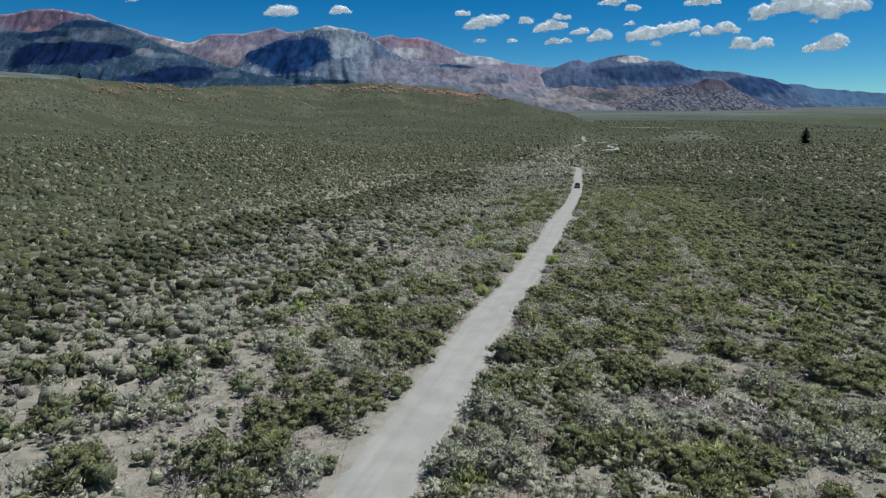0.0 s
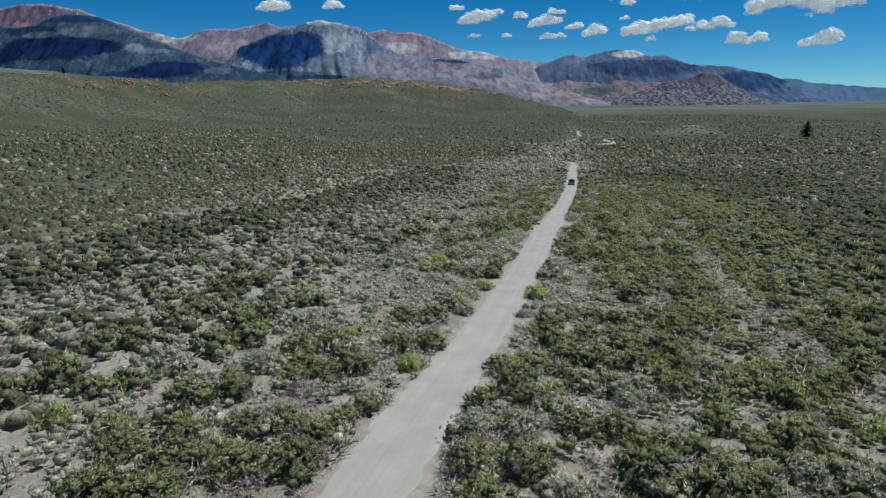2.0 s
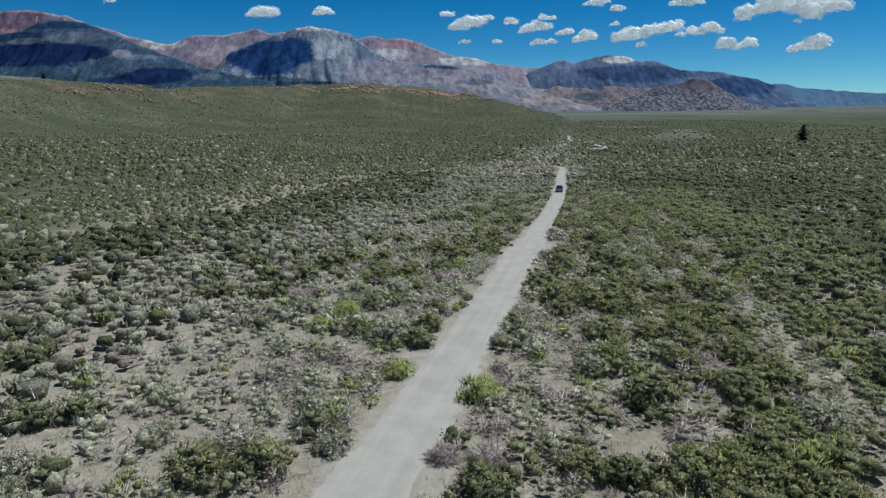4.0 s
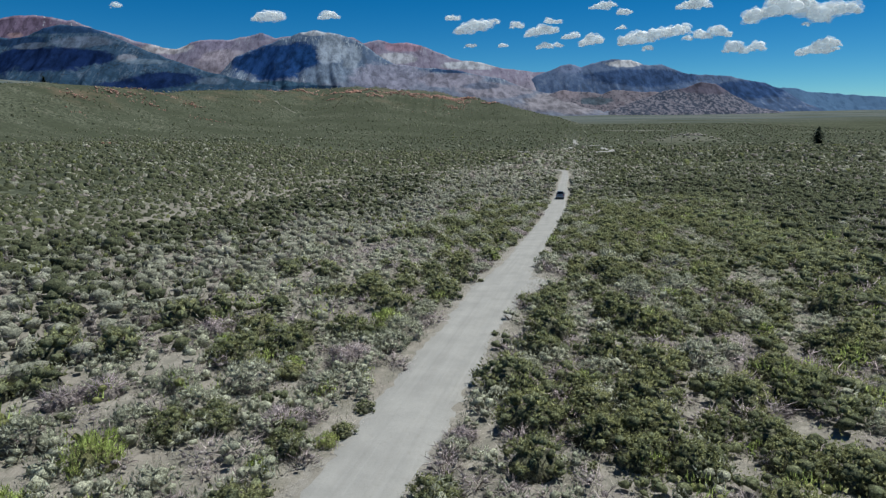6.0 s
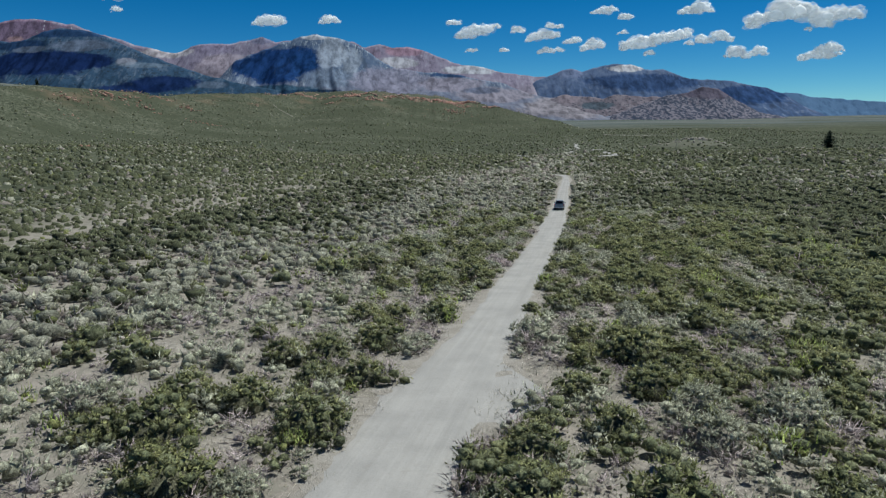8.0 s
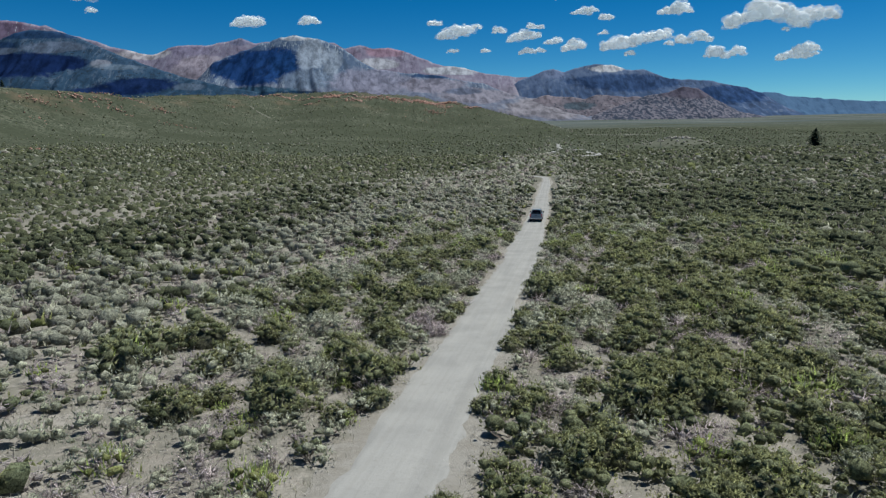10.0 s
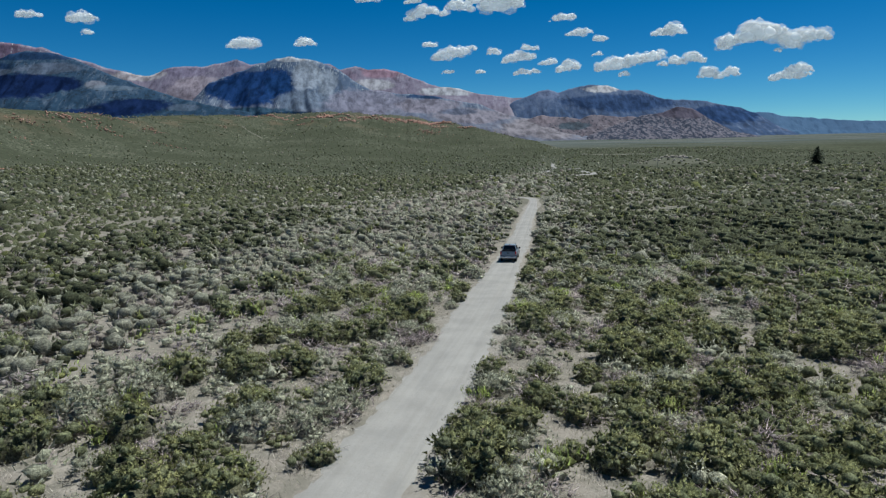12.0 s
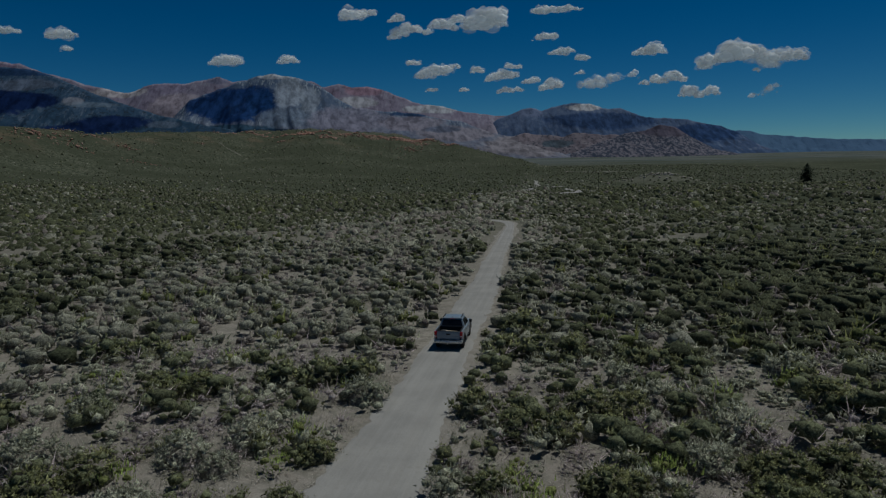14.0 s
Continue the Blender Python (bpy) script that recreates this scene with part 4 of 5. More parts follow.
BIG_BITTER_H = [(30.6, 125.3, 2.3), (34.0, 125.4, 2.6), (28.8, 125.7, 2.3), (2.5, 126.1, 2.8), (37.5, 126.2, 2.4), (42.7, 126.9, 3.1), (19.1, 127.1, 2.5), (35.7, 127.1, 2.4), (21.1, 127.5, 2.5), (31.9, 129.7, 2.2), (34.8, 129.9, 3.6), (9.4, 129.9, 3.0), (30.2, 130.1, 2.2), (16.8, 130.4, 2.6), (18.9, 130.9, 2.6), (5.8, 131.1, 2.2), (34.6, 132.8, 2.3), (47.7, 132.9, 2.8), (21.5, 133.2, 3.1), (32.9, 133.3, 2.3), (4.5, 134.7, 2.3), (14.4, 135.1, 1.9), (6.1, 135.7, 2.3), (20.1, 138.6, 2.4), (22.1, 138.8, 2.4), (24.9, 138.9, 2.7), (33.2, 140.7, 2.6), (31.1, 141.0, 2.6), (27.2, 148.1, 1.4), (39.1, 148.2, 3.3), (34.9, 148.3, 2.2), (33.1, 148.4, 2.2)]
BIG_BITTER_I = [(41.7, 148.9, 3.5), (20.4, 149.0, 2.6), (24.7, 149.2, 3.4), (28.5, 149.4, 1.8), (21.9, 150.4, 1.8), (37.9, 150.5, 1.3), (45.5, 150.6, 2.4), (34.0, 151.1, 2.7), (40.4, 151.1, 2.9), (48.6, 151.5, 2.3), (43.8, 151.6, 2.4), (23.9, 152.1, 2.5), (28.1, 152.4, 3.3), (47.1, 152.5, 2.3), (50.7, 153.4, 2.5), (37.5, 153.7, 2.1), (30.5, 153.9, 2.2), (20.0, 154.7, 2.1), (26.6, 155.5, 2.7), (15.1, 155.7, 3.2), (20.7, 156.5, 2.5), (41.9, 156.8, 2.6), (35.4, 156.9, 1.8), (37.5, 157.1, 2.6), (51.0, 157.8, 2.2), (40.4, 158.4, 1.5), (46.6, 158.5, 2.5), (36.1, 158.8, 1.5), (16.0, 158.8, 3.1), (13.9, 158.8, 2.5), (43.2, 159.2, 3.2), (50.0, 159.7, 3.3)]
BIG_BITTER_J = [(18.2, 159.9, 3.1), (22.0, 160.3, 2.8), (28.4, 160.4, 2.3), (46.5, 161.7, 2.5), (37.1, 161.8, 1.9), (40.7, 162.4, 2.2), (49.0, 162.4, 2.2), (44.7, 162.5, 2.5), (39.0, 162.8, 2.2), (47.5, 163.3, 2.2), (28.1, 163.4, 3.0), (52.5, 163.4, 2.3), (32.3, 163.5, 1.4), (51.0, 164.4, 2.3), (48.5, 165.7, 3.2), (45.3, 165.9, 3.1), (23.8, 165.9, 3.2), (33.1, 166.1, 1.8), (50.2, 167.3, 3.1), (57.3, 168.5, 2.7), (29.5, 168.9, 3.0), (22.0, 168.9, 2.2), (31.8, 169.3, 3.0), (23.7, 169.3, 2.2), (48.1, 169.8, 3.4), (18.8, 169.8, 2.8), (53.6, 170.6, 2.7), (40.1, 170.7, 3.6), (45.1, 170.7, 2.5), (17.1, 170.8, 2.4), (43.7, 171.5, 1.3), (27.6, 171.6, 2.3)]
BIG_BITTER_K = [(18.8, 171.7, 2.4), (34.6, 172.0, 1.5), (29.3, 172.4, 2.3), (39.0, 172.4, 1.2), (46.8, 172.6, 2.6), (42.1, 174.3, 2.5), (22.3, 174.3, 3.4), (40.2, 174.5, 2.5), (45.1, 175.1, 2.2), (26.2, 175.4, 2.9), (56.4, 175.5, 2.6), (51.8, 175.8, 3.5), (49.4, 176.1, 2.4), (54.7, 176.7, 2.6), (47.6, 176.8, 2.4), (43.8, 177.0, 2.1), (19.7, 177.2, 2.4), (30.5, 177.7, 2.4), (21.3, 178.2, 2.4), (55.2, 179.1, 2.8), (35.4, 179.7, 3.0), (46.8, 180.3, 1.8), (44.5, 180.6, 1.8), (42.0, 181.1, 2.1), (25.8, 182.2, 3.2), (51.6, 182.2, 3.2), (29.2, 182.5, 3.0), (63.4, 182.9, 2.9), (31.5, 183.0, 3.0), (49.2, 183.1, 3.2), (61.0, 183.3, 2.9), (59.1, 184.6, 2.9)]
BIG_BITTER_L = [(55.9, 185.1, 3.1), (52.7, 185.2, 2.6), (50.8, 186.1, 2.6), (46.8, 186.7, 1.7), (60.1, 187.9, 2.5), (27.1, 188.3, 2.3), (31.9, 188.8, 2.6), (49.2, 189.1, 1.5), (54.2, 189.3, 3.1), (28.7, 189.3, 2.3), (33.8, 189.5, 2.6), (45.9, 190.1, 3.1), (35.7, 190.1, 2.6), (48.1, 190.1, 2.0), (52.0, 190.3, 3.1), (38.9, 190.4, 1.2), (47.3, 192.6, 2.6), (36.6, 193.8, 2.3), (53.7, 193.9, 2.9), (64.9, 193.9, 2.2), (46.3, 194.1, 2.3), (63.5, 194.9, 2.2), (58.5, 195.5, 2.5), (37.7, 195.7, 3.4), (45.2, 195.9, 2.5), (29.8, 196.2, 3.3), (23.8, 196.2, 2.4), (51.9, 196.4, 2.3), (49.1, 196.5, 2.6), (54.6, 196.8, 2.2), (25.5, 197.2, 2.4), (57.3, 197.4, 2.9)]
BIG_BITTER_M = [(31.5, 198.6, 2.3), (65.2, 199.5, 3.2), (41.6, 200.1, 2.1), (30.9, 200.4, 2.7), (48.7, 200.7, 1.6), (32.9, 201.3, 2.7), (63.8, 202.5, 2.6), (33.9, 203.2, 2.4), (42.2, 204.1, 1.8), (52.2, 205.0, 2.4), (50.4, 205.4, 2.4), (65.0, 205.8, 2.9), (25.3, 206.8, 3.5), (56.0, 207.1, 2.4), (54.2, 207.7, 2.4), (49.0, 208.2, 3.3), (27.2, 208.9, 2.4), (33.3, 212.2, 2.5), (35.2, 212.7, 2.5), (38.9, 213.6, 2.7), (41.0, 213.8, 2.7), (43.1, 213.9, 2.7), (60.7, 214.2, 2.2), (59.0, 214.9, 2.2), (56.1, 216.6, 2.8), (54.0, 217.1, 2.8), (51.9, 217.6, 2.8), (27.2, 219.7, 3.0), (29.4, 220.5, 3.0), (54.3, 222.6, 3.3), (51.7, 223.1, 3.3)]
BIG_RABBIT_A = [(-13.0, 54.1, 2.2), (24.8, 60.8, 1.1), (4.3, 61.5, 2.0), (27.4, 63.7, 1.2), (26.2, 66.5, 1.6), (-0.5, 68.5, 1.6), (15.2, 80.4, 3.2), (10.7, 83.9, 2.2), (21.9, 91.1, 1.4), (20.8, 92.1, 1.2), (4.7, 93.3, 1.9), (12.5, 96.0, 1.1), (6.1, 96.6, 2.6), (14.7, 97.8, 1.1), (11.4, 106.6, 1.3), (32.0, 108.1, 0.9), (6.5, 110.4, 1.6), (16.0, 114.0, 2.4), (57.4, 193.4, 1.0), (38.1, 199.0, 2.1)]
BIG_DRY_A = [(-1.4, 57.7, 2.1), (15.1, 73.7, 2.1), (13.1, 74.1, 2.6), (-1.6, 95.4, 2.2), (-0.2, 96.4, 2.2), (20.2, 98.2, 1.3), (12.6, 99.5, 2.5), (1.6, 102.3, 2.3), (3.1, 103.3, 2.3), (31.4, 106.9, 2.0), (14.5, 107.2, 2.9), (4.6, 113.7, 2.7), (31.4, 160.6, 2.0), (30.6, 163.4, 2.1), (55.8, 204.7, 1.9)]
BIG = [(*q, 0) for q in BIG_SAGE_A + BIG_SAGE_B + BIG_SAGE_C + BIG_SAGE_D] + [(*q, 1) for q in BIG_BITTER_A + BIG_BITTER_B + BIG_BITTER_C + BIG_BITTER_D + BIG_BITTER_E + BIG_BITTER_F + BIG_BITTER_G + BIG_BITTER_H + BIG_BITTER_I + BIG_BITTER_J + BIG_BITTER_K + BIG_BITTER_L + BIG_BITTER_M] + [(*q, 2) for q in BIG_RABBIT_A] + [(*q, 3) for q in BIG_DRY_A]


def cover(x, y):
    """How thick the brush stands: 0 bare sand to 1 closed."""
    off = np.abs(x - road_x(y))
    c = 1.10 + 0.30 * wave(x, y, 15, 61) + 0.20 * wave(x, y, 5, 62)
    c = np.where(off > 15, np.maximum(c, 0.60 + 0.25 * sstep(15, 40, off)), c)
    c = c + 0.35 * sstep(7, 13, x - road_x(y))
    c = c * sstep(1.6, 3.4, off)
    for bx, by, br in BARE:
        c = c * sstep(br * 0.8, br * 1.25, np.hypot(x - bx, y - by))
    return c


def nearest_view(x, y):
    """Plan distance at which the passing camera comes to see a place."""
    ax, ay = 0.245, 0.9695
    s = x * ax + y * ay
    lat = np.abs(x * ay - y * ax)
    return np.maximum.reduce([np.full_like(s, 20.0), lat / 0.72, s - 186.0])


def in_fan(x, y):
    return np.abs(x - 0.25 * y) < (y + 20) * 0.8 + 8


def dark_share(x, y):
    """How much of the brush is dark bitterbrush: little on the open strip along one side of the road, most on the other."""
    u = x - np.where(y < 300, road_x(y), 67 + (y - 300) * 0.24)
    s = 0.36 + 0.52 * sstep(5, 24, u) + 0.66 * sstep(-26, -70, u) - 0.26 * sstep(-3, -10, u) * (1 - sstep(-28, -50, u))
    return np.clip(s + 0.30 * wave(x, y, 24, 64) + 0.14 * wave(x, y, 70, 67), 0.06, 0.94)


rs = np.random.RandomState(7)
# large shrubs first, then the smaller ones between them
bx, by = scatter(rs, -150, 210, 10, 330, 2.7)
side_ = bx - road_x(by)
beside = (np.abs(side_) < 20) & (by < 228)
chance = np.clip(0.34 + 0.3 * dark_share(bx, by) + 0.42 * wave(bx, by, 17, 63), 0.06, 0.85) * np.where(beside, np.where(side_ > 8, 1.25, 0.25), 1.0) * (1 - 0.5 * sstep(-3, -10, side_) * (1 - sstep(-28, -50, side_)))
big_ok = (rs.uniform(0, 1, len(bx)) < chance * np.clip(cover(bx, by), 0, 1)) & in_fan(bx, by)
bx, by = bx[big_ok], by[big_ok]
bsize = rs.uniform(1.7, 3.2, len(bx))
bkind = np.where(rs.uniform(0, 1, len(bx)) < np.clip(dark_share(bx, by) + 0.18, 0, 0.95), 1, 0)
# none stands on the turnout beside the road
BIG = [q for q in BIG if not any(115 < p[1] < 133 and math.hypot(q[0] - p[0], q[1] - p[1]) < p[2] * 0.9 + 0.4 * q[2] for p in BARE if -3 < p[0] - road_x(p[1]) < 5)]
if BIG:
    e = np.array(BIG) * np.array([1, 1, 1.12, 1])
    far_off = np.ones(len(bx), bool)
    for ex, ey, ew, _ in BIG:
        far_off &= np.hypot(bx - ex, by - ey) > (ew + bsize) * 0.42
    bx, by, bsize, bkind = (np.concatenate([q[far_off], e[:, j]]) for j, q in enumerate((bx, by, bsize, bkind)))
sx_, sy_ = scatter(rs, -150, 210, 10, 330, 1.02)
fill = (rs.uniform(0, 1, len(sx_)) < np.clip(cover(sx_, sy_), 0, 1) * (0.84 - 0.12 * sstep(-2, -8, sx_ - road_x(sy_)) * (1 - sstep(-26, -45, sx_ - road_x(sy_))))) & in_fan(sx_, sy_)
sx_, sy_ = sx_[fill], sy_[fill]
ssize = rs.uniform(0.8, 2.05, len(sx_)) * (1 + 0.2 * wave(sx_, sy_, 9, 65))
pk = rs.uniform(0, 1, len(sx_))
off_ = sx_ - road_x(sy_)
dk = dark_share(sx_, sy_) * (0.55 + 0.32 * sstep(6, 17, off_))
ssize = ssize * (1 + 0.18 * sstep(8, 16, off_))
skind = np.where(pk < dk, 1, np.where(pk < dk + 0.05, 2, np.where(pk < dk + 0.36, 3, 0)))
x, y = np.concatenate([bx, sx_]), np.concatenate([by, sy_])
size, kind = np.concatenate([bsize, ssize]), np.concatenate([bkind, skind]).astype(int)
large = np.arange(len(x)) < len(bx)
line_ = np.abs(x - np.interp(y, (60, 79, 126, 310), (28, 33.4, 46.9, 83.5)))
online = (line_ < 1.9) & (y > 60) & (rs.uniform(0, 1, len(x)) < 0.7)
kind = np.where(online, 0, kind)
size = np.where(online, np.minimum(size, 1.25), size)
nv_ = nearest_view(x, y)
room = (np.abs(x - road_x(y)) - 1.55) / 0.47
size = np.where(large, np.minimum(size, room), size)
ok = (size <= room + 1e-6) & (size > 0.6) & (nv_ < 100)
ok &= ~((nv_ > 60) & ~large & (rs.uniform(0, 1, len(x)) < 0.25))
x, y, size, kind, large, nv_ = (q[ok] for q in (x, y, size, kind, large, nv_))
spin = rs.uniform(0, 6.283, len(x))
z = height(x, y) - 0.02
lod = np.where(nv_ < np.where(large, 30, 24), 0, np.where(nv_ < np.where(large, 50, 38), 1, 2))

KINDS, VARIANTS = 4, 5
LEAF_COUNT = {(0, 0): 105, (0, 1): 36, (0, 2): 10, (1, 0): 900, (1, 1): 210, (1, 2): 36}
LEAF_SIZE = {(0, 0): 0.045, (0, 1): 0.062, (0, 2): 0.11, (1, 0): 0.0262, (1, 1): 0.046, (1, 2): 0.075}
LOBES = {(0, 0): 4, (0, 1): 2, (0, 2): 1, (1, 0): 26, (1, 1): 12, (1, 2): 4}
FAT = (0.50, 0.62, 0.40, 0.30)
SHAPES = {}
for k in range(KINDS):
    for v in range(VARIANTS):
        for l in range(3):
            for g in (0, 1):
                SHAPES[k, v, l, g] = shrub_arrays(1000 + 50 * k + v + 500 * g, LEAF_COUNT[g, l], k, LEAF_SIZE[g, l], LOBES[g, l], ball(1), FAT[k] * (0.92, 1.0, 1.3)[l], g == 1 and l < 2)


def joined(name, label, category, sel, mats):
    """One mesh of many shrubs."""
    vs, fs, mi, ns, n = [], [], [], [], 0
    for i in np.flatnonzero(sel):
        a, f, inner, ways = SHAPES[int(kind[i]), int(i) % VARIANTS, int(lod[i]), int(large[i])]
        ca, sa = np.cos(spin[i]) * size[i], np.sin(spin[i]) * size[i]
        p = np.empty_like(a)
        p[:, 0] = a[:, 0] * ca - a[:, 1] * sa + x[i]
        p[:, 1] = a[:, 0] * sa + a[:, 1] * ca + y[i]
        p[:, 2] = a[:, 2] * size[i] + z[i]
        w = ways.copy()
        w[:, 0] = (ways[:, 0] * ca - ways[:, 1] * sa) / size[i]
        w[:, 1] = (ways[:, 0] * sa + ways[:, 1] * ca) / size[i]
        ns.append(w)
        vs.append(p)
        fs.append(f + n)
        n += len(p)
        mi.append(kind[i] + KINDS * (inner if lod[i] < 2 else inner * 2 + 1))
    return tagged(mesh_object(name, np.concatenate(vs), np.concatenate(fs), mats, index=np.concatenate(mi), smooth=True, normals=np.concatenate(ns)), label, category, kind="stuff")


# the shrubs beside the road, each a thing of its own
NAMES = ("sagebrush", "bitterbrush", "rabbitbrush", "dry_shrub")
LABELS = (("small grey-green sagebrush shrub on sandy ground", "small olive-green bitterbrush shrub on sandy ground", "bright yellow-green rabbitbrush tuft on sandy ground", "bare grey-brown dry shrub of brittle twigs on sand"),
          ("large spreading grey-green sagebrush beside the dirt road", "large dark olive bitterbrush dome beside the dirt road", "large yellow-green rabbitbrush beside the dirt road", "large dead grey shrub beside the dirt road"))
single = np.zeros(len(x), bool)
order = np.argsort(np.abs(x - road_x(y)))
for k in range(KINDS):
    for g in (0, 1):
        pick = [i for i in order if kind[i] == k and lod[i] == 0 and large[i] == g][:(150, 140)[g]]
        single[pick] = True
        models = {}
        for i in pick:
            v = int(i) % VARIANTS
            m = Matrix.LocRotScale((x[i], y[i], z[i]), Euler((0, 0, spin[i])), None)
            if v in models:
                ob = copy_thing(models[v], m)
            else:
                ob = models[v] = new(NAMES[k])
                fv, ff, inner, ways = SHAPES[k, v, 0, g]
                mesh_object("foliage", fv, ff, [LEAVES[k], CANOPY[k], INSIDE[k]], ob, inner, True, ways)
                sv, sf = stem_arrays(1000 + 50 * k + v)
                tagged(mesh_object("branchwork", sv, sf, [STEM], ob), kind="stuff")
                tagged(ob, LABELS[g][k], NAMES[k].replace("_", " "), "shrubs beside the road")
                ob.matrix_basis = m
            ob.scale = (size[i], size[i], size[i])
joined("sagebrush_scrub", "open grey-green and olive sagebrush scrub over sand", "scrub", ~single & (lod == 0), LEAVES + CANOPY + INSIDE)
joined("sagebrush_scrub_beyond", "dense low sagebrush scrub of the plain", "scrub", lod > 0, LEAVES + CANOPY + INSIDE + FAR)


# dead twigs and dry grass on the sand
def litter(name, step, keep, count, length, width, lift, lean, mat, label, seed):
    r = np.random.RandomState(seed)
    lx, ly = scatter(r, -30, 100, 12, 260, step)
    sel = (nearest_view(lx, ly) < 34) & (np.abs(lx - road_x(ly)) > 2.1) & in_fan(lx, ly) & (r.uniform(0, 1, len(lx)) < keep)
    lx, ly = lx[sel], ly[sel]
    n = len(lx)
    c = np.stack([lx, ly, height(lx, ly)], -1)[:, None, :] + r.normal(0, 1, (n, count, 3)) * np.array([0.22, 0.22, 0.0])
    a = r.uniform(0, 6.283, (n, count))
    el = r.uniform(*lean, (n, count))
    ax = np.stack([np.cos(a) * np.cos(el), np.sin(a) * np.cos(el), np.sin(el)], -1)
    sd = np.stack([-np.sin(a), np.cos(a), r.uniform(-0.6, 0.6, (n, count))], -1)
    ln = length * r.uniform(0.5, 1.4, (n, count, 1))
    b = c + np.array([0, 0, lift])
    v = np.stack([b - sd * width, b + sd * width, b + ax * ln], 2)
    ob = mesh_object(name, v.reshape(-1, 3), tri_faces(n * count * 3), [mat])
    return tagged(ob, label, "ground litter", kind="stuff")


litter("dry_twigs", 0.9, 0.55, 10, 0.62, 0.011, 0.03, (0.0, 0.7), TWIG, "pale dead twigs and branches strewn on the sand", 81)
litter("dry_grass", 0.62, 0.55, 11, 0.26, 0.010, 0.0, (0.5, 1.5), STRAW, "thin straw-coloured dry grass tufts between the shrubs", 82)

# far brush: low tufts in belts of growing distance
TRACK_PTS = [(158, 628), (172, 636), (184, 650), (196, 700), (202, 740), (225, 830), (256, 914), (168, 790), (176, 812), (196, 882), (112, 676), (110, 700), (228, 1010), (242, 1042), (254, 1108), (276, 1210), (300, 1320)]


def far_brush(name, x0, x1, y0, y1, step, near, far_, wide, count, dark, label, seed):
    r = np.random.RandomState(seed)
    x, y = scatter(r, x0, x1, y0, y1, step)
    d0 = nearest_view(x, y)
    keep = (d0 >= near + r.normal(0, 0.06, len(x)) * near) & (d0 < far_) & (np.abs(x - 0.25 * y) < (y + 40) * 0.9 + 20) & (np.abs(x - road_x(y)) > np.where(y < 346, 3.2, 0))
    keep &= r.uniform(0, 1, len(x)) < 0.85 * np.clip(0.78 + 0.3 * wave(x, y, step * 14, 71), 0.45, 1)
    for tx, ty in TRACK_PTS:
        keep &= np.hypot((x - tx) * 1.0, (y - ty) * 0.35) > 7
    x, y = x[keep], y[keep]
    n = len(x)
    s = np.clip(np.exp(r.normal(-0.06, 0.38, n)), 0.4, 1.9) * wide
    pick = r.uniform(0, 1, n)
    share = np.clip(dark_share(x, y) + dark + 0.25 * wave(x, y, step * 20, 72), 0.1, 0.92)
    kd = np.where(pick < share, 1, np.where(pick > 0.97, 2, np.where(r.uniform(0, 1, n) < 0.3, 3, 0)))
    a = np.arange(count) * 6.28318 / count + r.uniform(0, 6.28, (n, 1)) + r.normal(0, 0.25, (n, count))
    zg = height(x, y)
    rim = 0.5 * r.uniform(0.5, 1.35, (n, count)) * s[:, None]
    ring = np.stack([x[:, None] + rim * np.cos(a), y[:, None] + rim * np.sin(a), np.repeat(zg[:, None], count, 1) - 0.03 * s[:, None]], -1)
    rim = rim * r.uniform(0.45, 0.98, (n, count))
    a = a + 0.4
    mid = np.stack([x[:, None] + rim * np.cos(a), y[:, None] + rim * np.sin(a), zg[:, None] + r.uniform(0.12, 0.50, (n, count)) * s[:, None]], -1)
    tip = np.stack([x + r.normal(0, 0.12, n) * s, y + r.normal(0, 0.12, n) * s, zg + r.uniform(0.34, 0.52, n) * s], -1)
    v = np.concatenate([ring, mid, tip[:, None]], 1)
    j = np.arange(count)
    nx_ = (j + 1) % count
    f = np.concatenate([np.stack([j, nx_, j + count], -1), np.stack([nx_, nx_ + count, j + count], -1), np.stack([j + count, nx_ + count, np.full(count, 2 * count)], -1)])
    f = f[None] + (np.arange(n) * (2 * count + 1))[:, None, None]
    kf = np.repeat(kd, 3 * count)
    kf = np.where(r.uniform(0, 1, len(kf)) < 0.16, r.choice([0, 1, 3], len(kf)), kf)
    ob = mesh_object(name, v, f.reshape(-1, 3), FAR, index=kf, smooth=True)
    return tagged(ob, label, "scrub", kind="stuff")


far_brush("sagebrush_plain", -330, 430, 40, 480, 1.65, 84, 215, 1.32, 5, 0.05, "grey-green sagebrush plain beyond the road", 301)
far_brush("sagebrush_flat", -560, 700, 60, 860, 3.7, 208, 600, 2.5, 4, 0.16, "grey-green sagebrush flat stretching to the hill", 302)
far_brush("sagebrush_slope", -1500, 1100, 400, 2450, 12.0, 560, 2250, 3.4, 4, 0.25, "dark sagebrush and scrub on the stony hill", 303)


# ---- far tracks, rocks, trees, poles ----
def track(name, pts, half, label, seed, mat=None):
    px, py = np.array(pts, float).T
    s = np.concatenate([[0], np.cumsum(np.hypot(np.diff(px), np.diff(py)))])
    q = np.arange(0, s[-1], 3.0)
    ribbon(name, np.interp(q, s, py), np.interp(q, s, px), half, 0.7, seed, label, mat)


